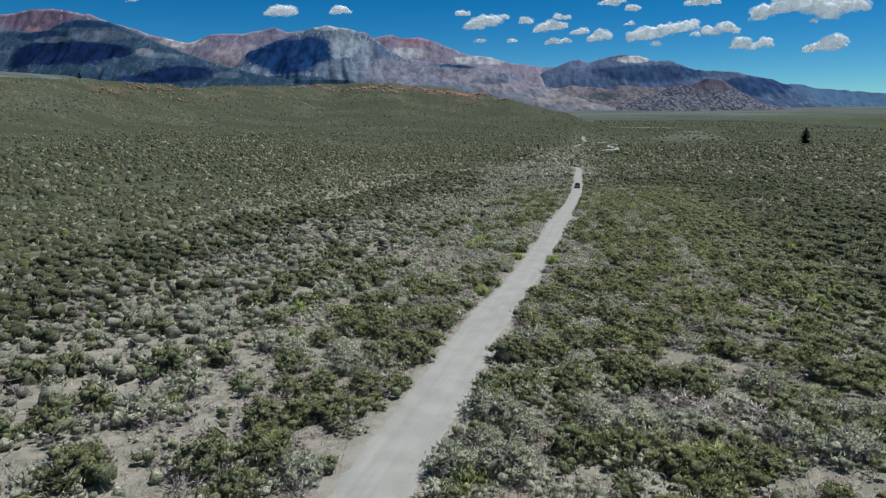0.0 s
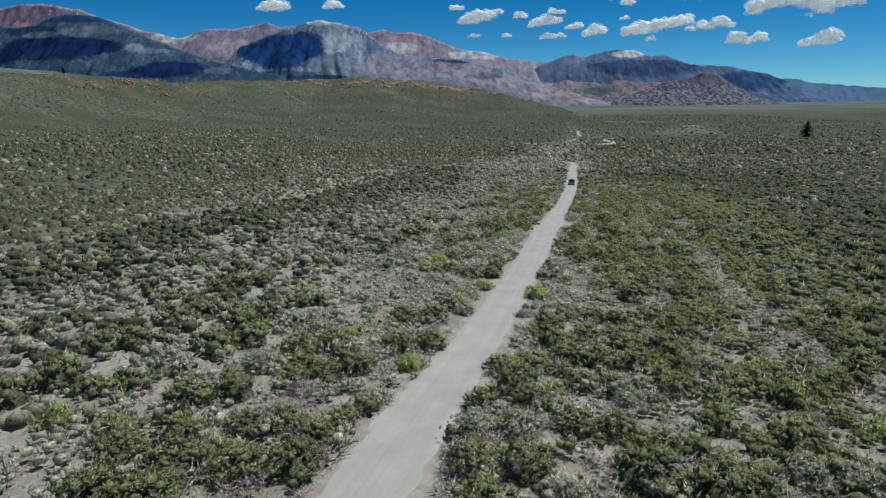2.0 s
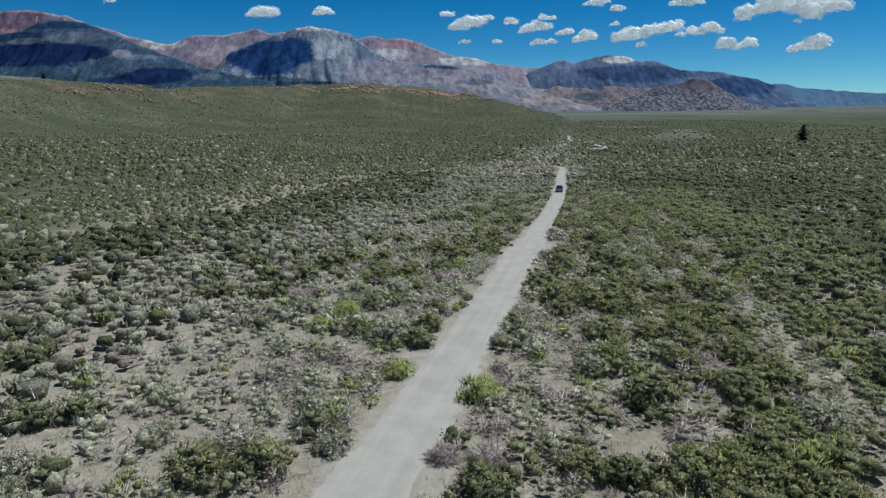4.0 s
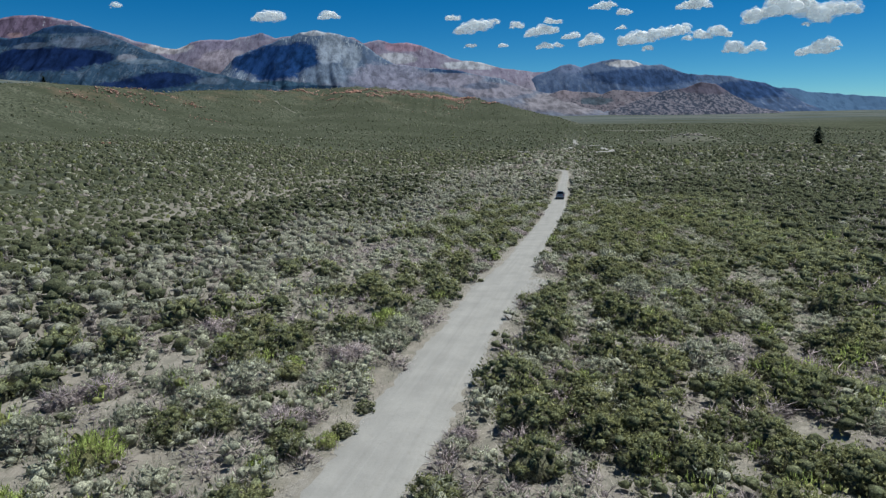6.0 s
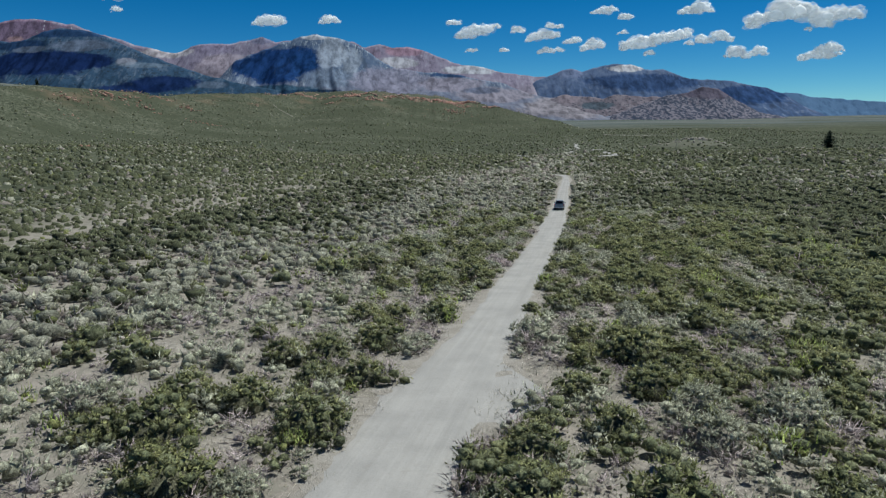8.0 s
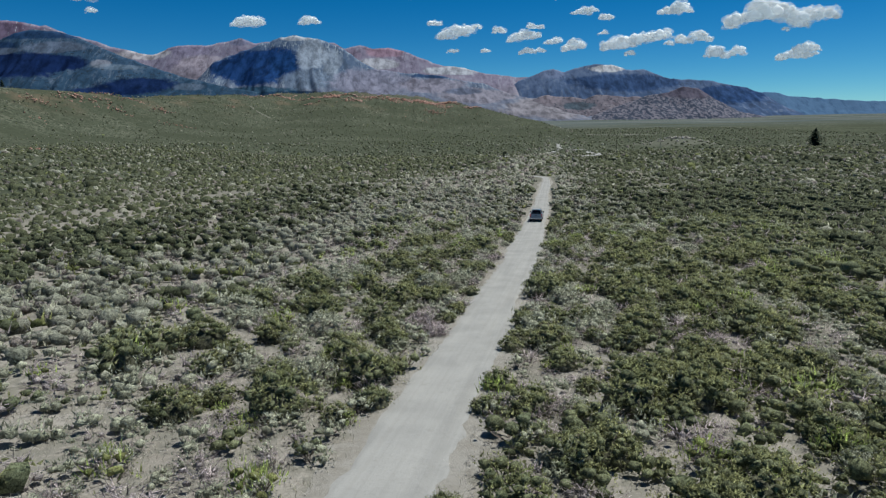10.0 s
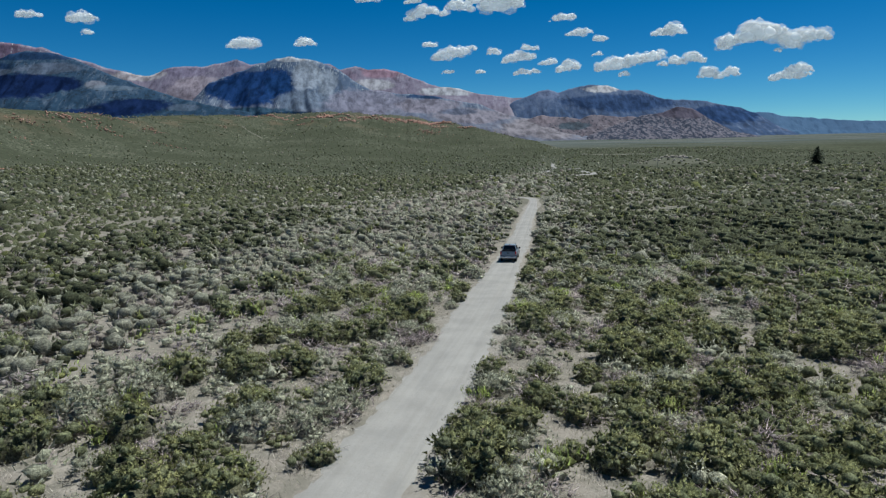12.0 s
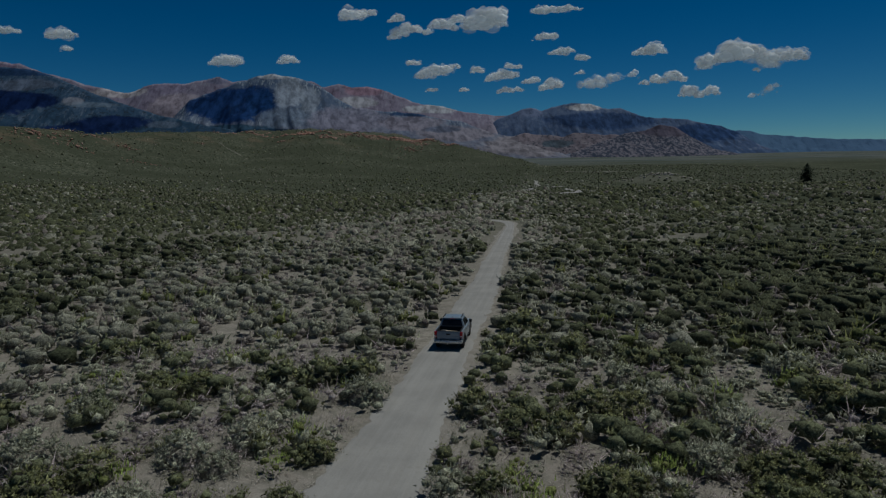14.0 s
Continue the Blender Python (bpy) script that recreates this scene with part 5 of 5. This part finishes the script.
track("track_fork", [(158, 628), (172, 636), (184, 650), (196, 700), (202, 740), (225, 830), (256, 914)], 3.0, "pale sandy track forking across the sagebrush plain", 12)
track("track_clearing", [(166, 618), (176, 634), (183, 652)], 6.0, "pale trodden clearing where two tracks meet", 13)
track("track_far", [(168, 790), (176, 812), (196, 882), (200, 900)], 2.6, "short visible stretch of a pale sandy track", 14)
track("track_left", [(112, 676), (110, 692), (108, 718)], 3.2, "pale stony patch beside a faint track", 15)
track("track_beyond", [(228, 1010), (242, 1042), (254, 1108), (276, 1210), (300, 1320)], 2.4, "pale sandy track climbing towards the valley", 16)
VALE = plain("dry_valley_soil", (0.17, 0.165, 0.14), 1.0, 0, 0.2, 0.05)
track("track_hill", [(-446, 1984), (-429, 1954), (-393, 1915), (-367, 1888), (-344, 1857)], 1.2, "thin pale footpath climbing the stony hill", 20, VALE)
track("track_valley", [(459, 1700), (520, 1702), (570, 1701), (625, 1704)], 11.0, "long pale strip of bare ground in the valley", 18, VALE)
ribbon("road_pullout", np.linspace(125.4, 126.9, 9), np.linspace(25.0, 29.0, 9), 3.0, 0.015, 19, "pale dusty turnout beside the dirt road")
track("track_spur", [(240, 985), (253, 991), (266, 997)], 4.0, "short pale stretch of sandy track", 17)


def boulders(name, spots, seed, label, mat):
    """Weathered blocks piled along the hill."""
    r = np.random.RandomState(seed)
    b = bmesh.new()
    bmesh.ops.create_icosphere(b, subdivisions=1, radius=1)
    bv = np.array([q.co for q in b.verts])
    bf = np.array([[q.index for q in f.verts] for f in b.faces])
    b.free()
    vs, fs, n = [], [], 0
    for cx, cy, sx0, sy0, count, big in spots:
        for _ in range(int(count * 1.7)):
            px, py = cx + r.normal(0, sx0), cy + r.normal(0, sy0)
            sc = big * 0.68 * r.uniform(0.3, 1.2) ** 1.6
            jag = bv * r.uniform(0.7, 1.25, (len(bv), 1)) * np.array([r.uniform(0.8, 1.6), r.uniform(0.8, 1.3), r.uniform(0.5, 1.0)]) * sc
            vs.append(jag + np.array([px, py, float(height(px, py)) + sc * 0.15]))
            fs.append(bf + n)
            n += len(bv)
    return tagged(mesh_object(name, np.concatenate(vs), np.concatenate(fs), [mat]), label, "boulders", kind="stuff")


def rock_material():
    k = Mat("red_granite", 0.9)
    c = k.mix(k.ramp(k.noise(0.05, 4), 0.35, 0.65), (0.36, 0.20, 0.15), (0.40, 0.27, 0.22))
    c = k.mix(k.ramp(k.noise(0.5, 5, 0.7), 0.45, 0.7), c, (0.24, 0.13, 0.10))
    k.colour(c)
    k.bump(k.noise(0.8, 6, 0.7), 0.8, 0.6)
    return k.m


REDROCK = rock_material()
PALEROCK = plain("pale_stone", (0.36, 0.33, 0.29), 0.9, 0, 0.25, 0.6)
RED_SPOTS_A = [(-794, 1520, 16, 8, 22, 3.2), (-759, 1519, 12, 6, 14, 2.8), (-739, 1639, 22, 10, 44, 3.8), (-718, 1685, 12, 8, 14, 3), (-668, 1655, 18, 8, 30, 3), (-666, 1775, 18, 8, 30, 2.8), (-607, 1755, 16, 8, 24, 3), (-721, 1426, 14, 6, 12, 2.4), (-256, 607, 4, 3, 14, 1.6), (-539, 1670, 24, 6, 22, 2.4), (-761, 1594, 10, 6, 12, 3), (-710, 1729, 26, 8, 22, 3.2), (-487, 1945, 9, 6, 10, 2.8)]
RED_SPOTS_B = [(-495, 2216, 18, 10, 26, 5), (-403, 2222, 22, 10, 34, 5.4), (-360, 2259, 20, 10, 26, 5.2), (-239, 2192, 34, 14, 80, 6.2), (-167, 2124, 20, 10, 36, 5), (-293, 2068, 16, 8, 16, 3.6), (-12, 2238, 32, 10, 70, 5), (57, 2254, 32, 10, 80, 5.2), (109, 2249, 30, 12, 90, 5.2), (123, 2197, 20, 14, 50, 4.2), (87, 2114, 18, 14, 36, 3.4), (210, 2201, 18, 10, 30, 4), (-45, 2209, 20, 10, 34, 4.6), (-110, 2196, 22, 12, 40, 4.6), (70, 2080, 60, 60, 60, 2.0)]
boulders("red_boulders", RED_SPOTS_A + RED_SPOTS_B, 91, "rust-red weathered granite boulders on the scrubby hill", REDROCK)
boulders("pale_boulders", [(425, 1040, 26, 16, 70, 2.6), (380, 1050, 30, 14, 25, 1.8), (108, 700, 4, 8, 16, 1.2)], 92, "pale bleached stones on a low bare mound", PALEROCK)


def conifer(px, py, tall, seed, label):
    """A lone conifer: straight trunk and drooping whorls of needled boughs."""
    r = np.random.RandomState(seed)
    root = new("conifer")
    root.location = (px, py, float(height(px, py)) - 0.3)
    b = bmesh.new()
    bmesh.ops.create_cone(b, cap_ends=True, segments=8, radius1=tall * 0.022, radius2=tall * 0.003, depth=tall, matrix=pose(0, 0, tall / 2))
    me = bpy.data.meshes.new("trunk")
    b.to_mesh(me)
    b.free()
    me.materials.append(STEM)
    new("trunk", me).parent = root
    vs = []
    for i in range(46):
        f = (i + 0.5) / 46
        zc = tall * (0.10 + 0.88 * f)
        reach = tall * 0.46 * (1 - f) ** 0.62 * r.uniform(0.55, 1.15) + 0.02 * tall
        for a in r.uniform(0, 6.283, 5):
            dv = np.array([np.cos(a), np.sin(a), 0])
            sv = np.array([-np.sin(a), np.cos(a), 0])
            for s in np.linspace(0.15, 1, 8):
                c = dv * reach * s + np.array([0, 0, zc - 0.28 * reach * s * s + r.normal(0, 0.01 * tall)])
                w = reach * 0.30 * (1.15 - s) + 0.012 * tall
                up = np.array([0, 0, 0.012 * tall * r.uniform(-1, 1.6)])
                vs += [c - sv * w * r.uniform(0.6, 1.2), c + sv * w * r.uniform(0.6, 1.2) + up, c + dv * reach * 0.2 - np.array([0, 0, 0.015 * tall])]
    mesh_object("crown", np.array(vs), tri_faces(len(vs)), [PINE], root)
    return tagged(root, label, "tree")


PINE = foliage("pine_needles", (0.026, 0.040, 0.026), (0.040, 0.056, 0.034), (0.03, 0.046, 0.03))
conifer(451, 775, 21.0, 5, "lone dark-green conifer standing in the sagebrush plain")
conifer(-868, 1563, 15.0, 6, "small dark conifer on the crest of the stony hill")
conifer(108, 684, 5.0, 8, "small dark juniper beside a faint track")
conifer(-690, 1665, 7.0, 9, "small dark juniper among red boulders")


def utility_pole(px, py, tall, mat, label):
    root = new("utility_pole")
    root.location = (px, py, float(height(px, py)) - 0.2)
    for nm, r1, r2, dp, m in (("shaft", 0.19, 0.13, tall, pose(0, 0, tall / 2)), ("crossarm", 0.09, 0.09, 2.4, pose(0, 0, tall - 0.7, 0, 90, 0))):
        b = bmesh.new()
        bmesh.ops.create_cone(b, cap_ends=True, segments=10, radius1=r1, radius2=r2, depth=dp, matrix=m)
        me = bpy.data.meshes.new(nm)
        b.to_mesh(me)
        b.free()
        me.materials.append(mat)
        new(nm, me).parent = root
    return tagged(root, label, "utility pole", "poles on the plain")


POLE_D = plain("tarred_pole", (0.06, 0.05, 0.045), 0.85, 0, 0.3, 6)
POLE_L = plain("bleached_pole", (0.34, 0.31, 0.27), 0.85, 0, 0.2, 6)
utility_pole(198, 647, 15.5, POLE_D, "dark wooden utility pole standing in the sagebrush")
utility_pole(300, 812, 21.0, POLE_L, "weathered pale wooden pole standing in the sagebrush")


# ---- pickup truck ----
def part(name, bm, material, parent, label="", smooth=0):
    me = bpy.data.meshes.new(name)
    bmesh.ops.recalc_face_normals(bm, faces=bm.faces)
    bm.to_mesh(me)
    bm.free()
    me.materials.append(material)
    if smooth:
        me.polygons.foreach_set("use_smooth", np.full(len(me.polygons), True))
        me.set_sharp_from_angle(angle=radians(smooth))
    ob = new(name, me)
    ob.parent = parent
    if label:
        ob["label"] = label
    return ob


def block(x0, x1, y0, y1, z0, z1, bevel=0.02, segments=2, shape=None):
    """A bevelled box; shape moves its corners: a function of (x, y, z)."""
    bm = bmesh.new()
    bmesh.ops.create_cube(bm, size=1)
    for v in bm.verts:
        v.co = Vector(((x0 + x1) / 2 + v.co.x * (x1 - x0), (y0 + y1) / 2 + v.co.y * (y1 - y0), (z0 + z1) / 2 + v.co.z * (z1 - z0)))
        if shape:
            v.co = Vector(shape(*v.co))
    if bevel:
        bmesh.ops.bevel(bm, geom=bm.edges[:], offset=bevel, segments=segments, affect="EDGES", profile=0.6)
    return bm


def extrude_side(outline, x0, x1, bevel=0.02):
    """A plate with that outline in (y, z), from x0 to x1."""
    bm = bmesh.new()
    f = bm.faces.new([bm.verts.new((x0, a, b)) for a, b in outline])
    r = bmesh.ops.extrude_face_region(bm, geom=[f])
    for v in r["geom"]:
        if isinstance(v, bmesh.types.BMVert):
            v.co.x = x1
    if bevel:
        bmesh.ops.recalc_face_normals(bm, faces=bm.faces)
        bmesh.ops.bevel(bm, geom=[e for e in bm.edges if abs(e.verts[0].co.x - e.verts[1].co.x) < 1e-6 and abs(e.verts[0].co.x - x1) < 1e-6], offset=bevel, segments=2, affect="EDGES")
    return bm


def quad_panel(corners, thick):
    """A pane from four corners, with thickness along its normal."""
    bm = bmesh.new()
    f = bm.faces.new([bm.verts.new(c) for c in corners])
    f.normal_update()
    n = f.normal.copy()
    r = bmesh.ops.extrude_face_region(bm, geom=[f])
    for v in r["geom"]:
        if isinstance(v, bmesh.types.BMVert):
            v.co += n * thick
    return bm


def lathe(profile, segments=28):
    """A wheel body about the x axis from (x, radius) pairs."""
    bm = bmesh.new()
    rings = [[bm.verts.new((px, pr * math.cos(6.28318 * i / segments), pr * math.sin(6.28318 * i / segments))) for i in range(segments)] for px, pr in profile]
    for a, b in zip(rings, rings[1:]):
        for i in range(segments):
            bm.faces.new((a[i], a[(i + 1) % segments], b[(i + 1) % segments], b[i]))
    bm.faces.new(rings[0])
    bm.faces.new(rings[-1][::-1])
    return bm


def paint_material():
    k = Mat("silver_grey_paint", 0.32, 0.2)
    c = k.mix(k.ramp(k.noise(1.5, 3), 0.3, 0.7), (0.215, 0.262, 0.310), (0.25, 0.30, 0.35))
    low = k.noise(6, 5, 0.7)
    c = k.mix(k.ramp(low, 0.5, 0.8, 0, 0.35), c, (0.29, 0.285, 0.275))
    k.colour(c)
    k.put(k.ramp(low, 0.4, 0.8, 0.3, 0.6), k.b.inputs["Roughness"])
    k.b.inputs["Coat Weight"].default_value = 0.4
    return k.m


PAINT = paint_material()
TRIM = plain("black_trim", (0.018, 0.018, 0.02), 0.55, 0, 0.2, 30)
LINER = plain("bed_liner", (0.03, 0.03, 0.032), 0.85, 0, 0.35, 40)
GLASS = plain("tinted_glass", (0.008, 0.009, 0.011), 0.06)
RUBBER = plain("tyre_rubber", (0.022, 0.021, 0.02), 0.9, 0, 0.3, 25)
ALLOY = plain("alloy_rim", (0.42, 0.42, 0.43), 0.35, 0.8, 0.1, 15)
CHROME = plain("brushed_bumper", (0.5, 0.52, 0.54), 0.3, 0.8, 0.1, 12)
REDLENS = plain("red_lens", (0.45, 0.015, 0.02), 0.2)
WHITE = plain("white_plate", (0.75, 0.75, 0.74), 0.5, 0, 0.05, 30)
PLATEBAR = plain("plate_blue", (0.08, 0.1, 0.25), 0.5)
LAMP = plain("clear_lens", (0.7, 0.72, 0.75), 0.1)
CARGO = plain("tan_board", (0.42, 0.36, 0.28), 0.8, 0, 0.15, 8)
SACK = plain("dark_canvas", (0.05, 0.052, 0.055), 0.9, 0, 0.3, 10)


def pickup_truck():
    """A double-cab pickup, 5.4 m long, nose towards +y, standing on z = 0."""
    root = new("pickup_truck")
    HW = 0.93

    def arch(cy, r, z0, up):
        a = [(cy - r * math.cos(math.pi * i / 10), z0 + r * math.sin(math.pi * i / 10)) for i in range(11)]
        return a if up else a[::-1]

    low = 0.46
    bed_side = [(-2.62, 0.62), (-2.55, low + 0.08)] + arch(-1.72, 0.47, low, True) + [(-1.06, low), (-1.06, 1.24), (-2.60, 1.26)]
    cab_side = [(-1.04, low), (1.06, low)] + arch(1.55, 0.47, low, True)[1:] + [(2.40, low + 0.06), (2.58, 0.66), (2.56, 0.92), (2.30, 1.04), (1.10, 1.14), (-1.04, 1.20)]
    for s in (-1, 1):
        part("bed_side", extrude_side(bed_side, s * (HW - 0.11), s * HW, 0.03), PAINT, root, smooth=40)
        cab = part("cab_side", extrude_side(cab_side, s * (HW - 0.11), s * HW, 0.03), PAINT, root, smooth=40)
        part("bed_rail", block(s * (HW - 0.13) - 0.045, s * (HW - 0.13) + 0.045, -2.6, -1.08, 1.235, 1.275, 0.012), TRIM, root, "black plastic bed rail cap")
        for cy in (-1.72, 1.55):
            fl = bmesh.new()
            outer = arch(cy, 0.53, low, True)
            inner = arch(cy, 0.455, low, True)
            for (a0, b0), (a1, b1) in zip(zip(outer, inner), zip(outer[1:], inner[1:])):
                vv = [fl.verts.new((s * (HW + dx), q[0], q[1])) for dx in (-0.04, 0.028) for q in (a0, a1, b1, b0)]
                for ids in ((0, 1, 2, 3), (4, 5, 6, 7), (0, 1, 5, 4), (2, 3, 7, 6)):
                    fl.faces.new([vv[i] for i in ids])
            part("fender_flare", fl, TRIM, root, "black plastic fender flare")
        for y0, y1 in ((-0.98, -0.04), (-0.02, 0.98)):
            door = part("door", block(s * HW - 0.005, s * HW + 0.012, y0, y1, 0.56, 1.14, 0.01), PAINT, root)
            part("handle", block(s * (HW + 0.012) - 0.012, s * (HW + 0.012) + 0.02, y0 + 0.06, y0 + 0.26, 1.0, 1.04, 0.008), TRIM, door, "black door handle")
        mir = part("mirror", block(s * 0.95 - 0.06 if s < 0 else 0.93, s * 0.95 + 0.02 if s < 0 else 1.13, 0.78, 0.90, 1.14, 1.34, 0.03) if s > 0 else block(-1.13, -0.93, 0.78, 0.90, 1.14, 1.34, 0.03), TRIM, root, "black door mirror")
        part("step_bar", block(s * 0.90 - 0.05, s * 0.90 + 0.05, -1.0, 1.0, 0.36, 0.42, 0.02), TRIM, root)
    part("bed_floor", block(-HW + 0.1, HW - 0.1, -2.58, -1.06, 0.66, 0.72, 0), LINER, root, "black bed liner floor")
    for s in (-1, 1):
        part("wheel_well", block(s * 0.68 - 0.14, s * 0.68 + 0.14, -2.15, -1.3, 0.72, 0.93, 0.04), LINER, root)
        part("bed_wall", block(s * 0.80 - 0.02, s * 0.80 + 0.02, -2.58, -1.06, 0.72, 1.22, 0), LINER, root)
    part("bed_front", block(-HW + 0.1, HW - 0.1, -1.10, -1.04, 0.66, 1.24, 0.01), LINER, root)
    gate = part("tailgate", block(-0.74, 0.74, -2.66, -2.57, 0.70, 1.25, 0.025), PAINT, root, smooth=40)
    part("gate_handle", block(-0.14, 0.14, -2.672, -2.655, 1.02, 1.12, 0.008), TRIM, gate, "black tailgate handle")
    part("gate_panel", block(-0.66, 0.66, -2.668, -2.655, 0.78, 0.94, 0.008), PAINT, gate)
    part("gate_lip", block(-0.72, 0.72, -2.655, -2.58, 1.25, 1.272, 0.008), TRIM, gate)
    for s in (-1, 1):
        lamp = part("tail_light", block(s * 0.835 - 0.085, s * 0.835 + 0.085, -2.668, -2.5, 0.84, 1.22, 0.03), REDLENS, root, "red tail light")
        part("reverse_lens", block(s * 0.835 - 0.06, s * 0.835 + 0.06, -2.676, -2.66, 0.90, 0.97, 0.005), LAMP, lamp, "clear reversing lens")
    bump = part("rear_bumper", block(-0.93, 0.93, -2.80, -2.58, 0.50, 0.70, 0.05), CHROME, root, "bright metal rear bumper", 40)
    part("bumper_step", block(-0.55, 0.55, -2.79, -2.66, 0.70, 0.715, 0.004), TRIM, bump)
    plate = part("licence_plate", block(-0.155, 0.155, -2.815, -2.80, 0.53, 0.68, 0.004), WHITE, bump, "white licence plate")
    part("plate_bar", block(-0.12, 0.12, -2.82, -2.814, 0.58, 0.63, 0), PLATEBAR, plate, "dark bar of unreadable plate writing")
    hitch = part("hitch", block(-0.03, 0.03, -3.0, -2.7, 0.40, 0.46, 0.008), TRIM, root)
    part("hitch_ball", lathe([(-0.03, 0.01), (-0.02, 0.03), (0.0, 0.036), (0.02, 0.03), (0.03, 0.01)], 12), WHITE, hitch, "bright hitch ball").location = (0, -2.97, 0.50)
    # cab
    wb, wt, zb, zt = 0.87, 0.67, 1.16, 1.70

    def greenhouse(px, py, pz):
        u = (pz - zb) / (zt - zb)
        lo, hi = -1.02 + u * 0.24, 1.16 - u * 0.82
        return (px / 0.87 * (wb + (wt - wb) * u), lo if py < 0 else hi, pz)

    part("cab", block(-0.87, 0.87, -1, 1, zb, zt, 0.03, 2, greenhouse), PAINT, root, smooth=45)
    roof = part("roof", block(-0.69, 0.69, -0.84, 0.40, 1.68, 1.77, 0.05, 3, lambda a, b, c: (a * (0.93 if c > 1.7 else 1), b * (0.96 if c > 1.7 else 1), c)), PAINT, root, smooth=50)
    for s in (-1, 1):
        rail = part("roof_rail", block(s * 0.60 - 0.022, s * 0.60 + 0.022, -0.74, 0.28, 1.80, 1.84, 0.012), TRIM, roof, "black roof rack rail")
        for ry_ in (-0.70, -0.23, 0.24):
            part("rail_foot", block(s * 0.60 - 0.02, s * 0.60 + 0.02, ry_ - 0.04, ry_ + 0.04, 1.75, 1.81, 0.006), TRIM, rail)
    part("antenna", block(-0.03, 0.03, -0.72, -0.60, 1.765, 1.80, 0.012), TRIM, roof, "black shark-fin antenna")

    def on_cab(px, py, pz, out=0.006):
        """A place on the slanted cab wall."""
        u = (pz - zb) / (zt - zb)
        return wb + (wt - wb) * u + out, -1.02 + u * 0.24 - out, 1.16 - u * 0.82 + out

    w1, r1, f1 = on_cab(0, 0, 1.24)
    w2, r2, f2 = on_cab(0, 0, 1.64)
    part("rear_window", quad_panel([(-w1 + 0.12, r1, 1.24), (w1 - 0.12, r1, 1.24), (w2 - 0.10, r2, 1.64), (-w2 + 0.10, r2, 1.64)], 0.012), GLASS, root, "dark tinted rear window")
    part("windshield", quad_panel([(w1 - 0.08, f1, 1.22), (-w1 + 0.08, f1, 1.22), (-w2 + 0.08, f2, 1.64), (w2 - 0.08, f2, 1.64)], 0.012), GLASS, root, "dark windshield")
    part("brake_light", block(-0.16, 0.16, -0.86, -0.83, 1.675, 1.70, 0.004), REDLENS, roof, "red high brake light")
    for s in (-1, 1):
        for ya, yb, yc, yd in ((-0.82, -0.06, -0.06, -0.70), (0.02, 0.86, 0.34, 0.02)):
            c = [(s * w1, ya, 1.22), (s * w1, yb, 1.22), (s * w2, yc, 1.64), (s * w2, yd, 1.64)]
            part("side_window", quad_panel(c if s > 0 else c[::-1], 0.01), GLASS, root, "dark tinted side window")
    hood = part("hood", block(-0.84, 0.84, 1.08, 2.52, 0.98, 1.13, 0.04, 3, lambda a, b, c: (a, b, c - (0.10 if b > 2 and c > 1 else 0))), PAINT, root, smooth=50)
    part("hood_scoop", block(-0.28, 0.28, 1.35, 1.80, 1.08, 1.14, 0.03), PAINT, hood)
    part("grille", block(-0.55, 0.55, 2.54, 2.62, 0.66, 0.98, 0.03), TRIM, root, "black front grille")
    part("front_bumper", block(-0.90, 0.90, 2.48, 2.70, 0.44, 0.66, 0.05), PAINT, root, smooth=40)
    for s in (-1, 1):
        part("headlight", block(s * 0.72 - 0.16, s * 0.72 + 0.16, 2.44, 2.60, 0.80, 0.98, 0.03), LAMP, root, "clear headlight")
    part("chassis", block(-0.60, 0.60, -2.5, 2.4, 0.34, 0.62, 0.02), TRIM, root)
    tyre = [(-0.12, 0.24), (-0.125, 0.34), (-0.10, 0.385), (-0.05, 0.395), (0.05, 0.395), (0.10, 0.385), (0.125, 0.34), (0.12, 0.24)]
    rim = [(-0.10, 0.05), (-0.11, 0.235), (0.115, 0.24), (0.09, 0.215), (0.06, 0.20), (0.085, 0.06), (0.095, 0.02)]
    for s in (-1, 1):
        for cy in (-1.72, 1.55):
            wheel = new("wheel")
            wheel.parent = root
            wheel.location, wheel.rotation_euler = (s * 0.80, cy, 0.392), (0, 0, 0 if s > 0 else math.pi)
            part("tyre", lathe(tyre), RUBBER, wheel, "dusty black tyre", 30)
            part("rim", lathe(rim, 24), ALLOY, wheel, "silver alloy rim", 30)
    return tagged(root, "silver-grey double-cab pickup truck standing on the dirt road", "pickup truck")


truck_y = 221.9
truck_x = float(road_x(truck_y)) - 0.1
truck_z = float(height(truck_x, truck_y)) + 0.06
slope = math.degrees(math.atan2(float(height(truck_x + 0.48, truck_y + 2) - height(truck_x - 0.48, truck_y - 2)), 4.1))
truck_pose = pose(truck_x, truck_y, truck_z, 0, 0, -13.4) @ pose(0, 0, 0, slope, 0, 0)
truck = pickup_truck()
truck.matrix_basis = truck_pose


def cargo(ob, m):
    ob.matrix_basis = truck_pose @ m
    return ob


board = cargo(part("board", block(-0.42, 0.42, -0.11, 0.11, -0.03, 0.03, 0.01), CARGO, None), pose(0.14, -1.95, 1.07, 14, 8, 22))
tagged(board, "pale tan wooden board lying in the truck bed", "board")
sack = bmesh.new()
bmesh.ops.create_icosphere(sack, subdivisions=3, radius=1)
for q in sack.verts:
    q.co = Vector((q.co.x * 0.26, q.co.y * 0.34, q.co.z * 0.17)) * (1 + 0.12 * noise.noise(q.co * 2.2))
bag = cargo(part("duffel_bag", sack, SACK, None, smooth=80), pose(-0.42, -1.75, 0.98, 0, 0, 10))
tagged(bag, "dark canvas bag lying in the truck bed", "bag")
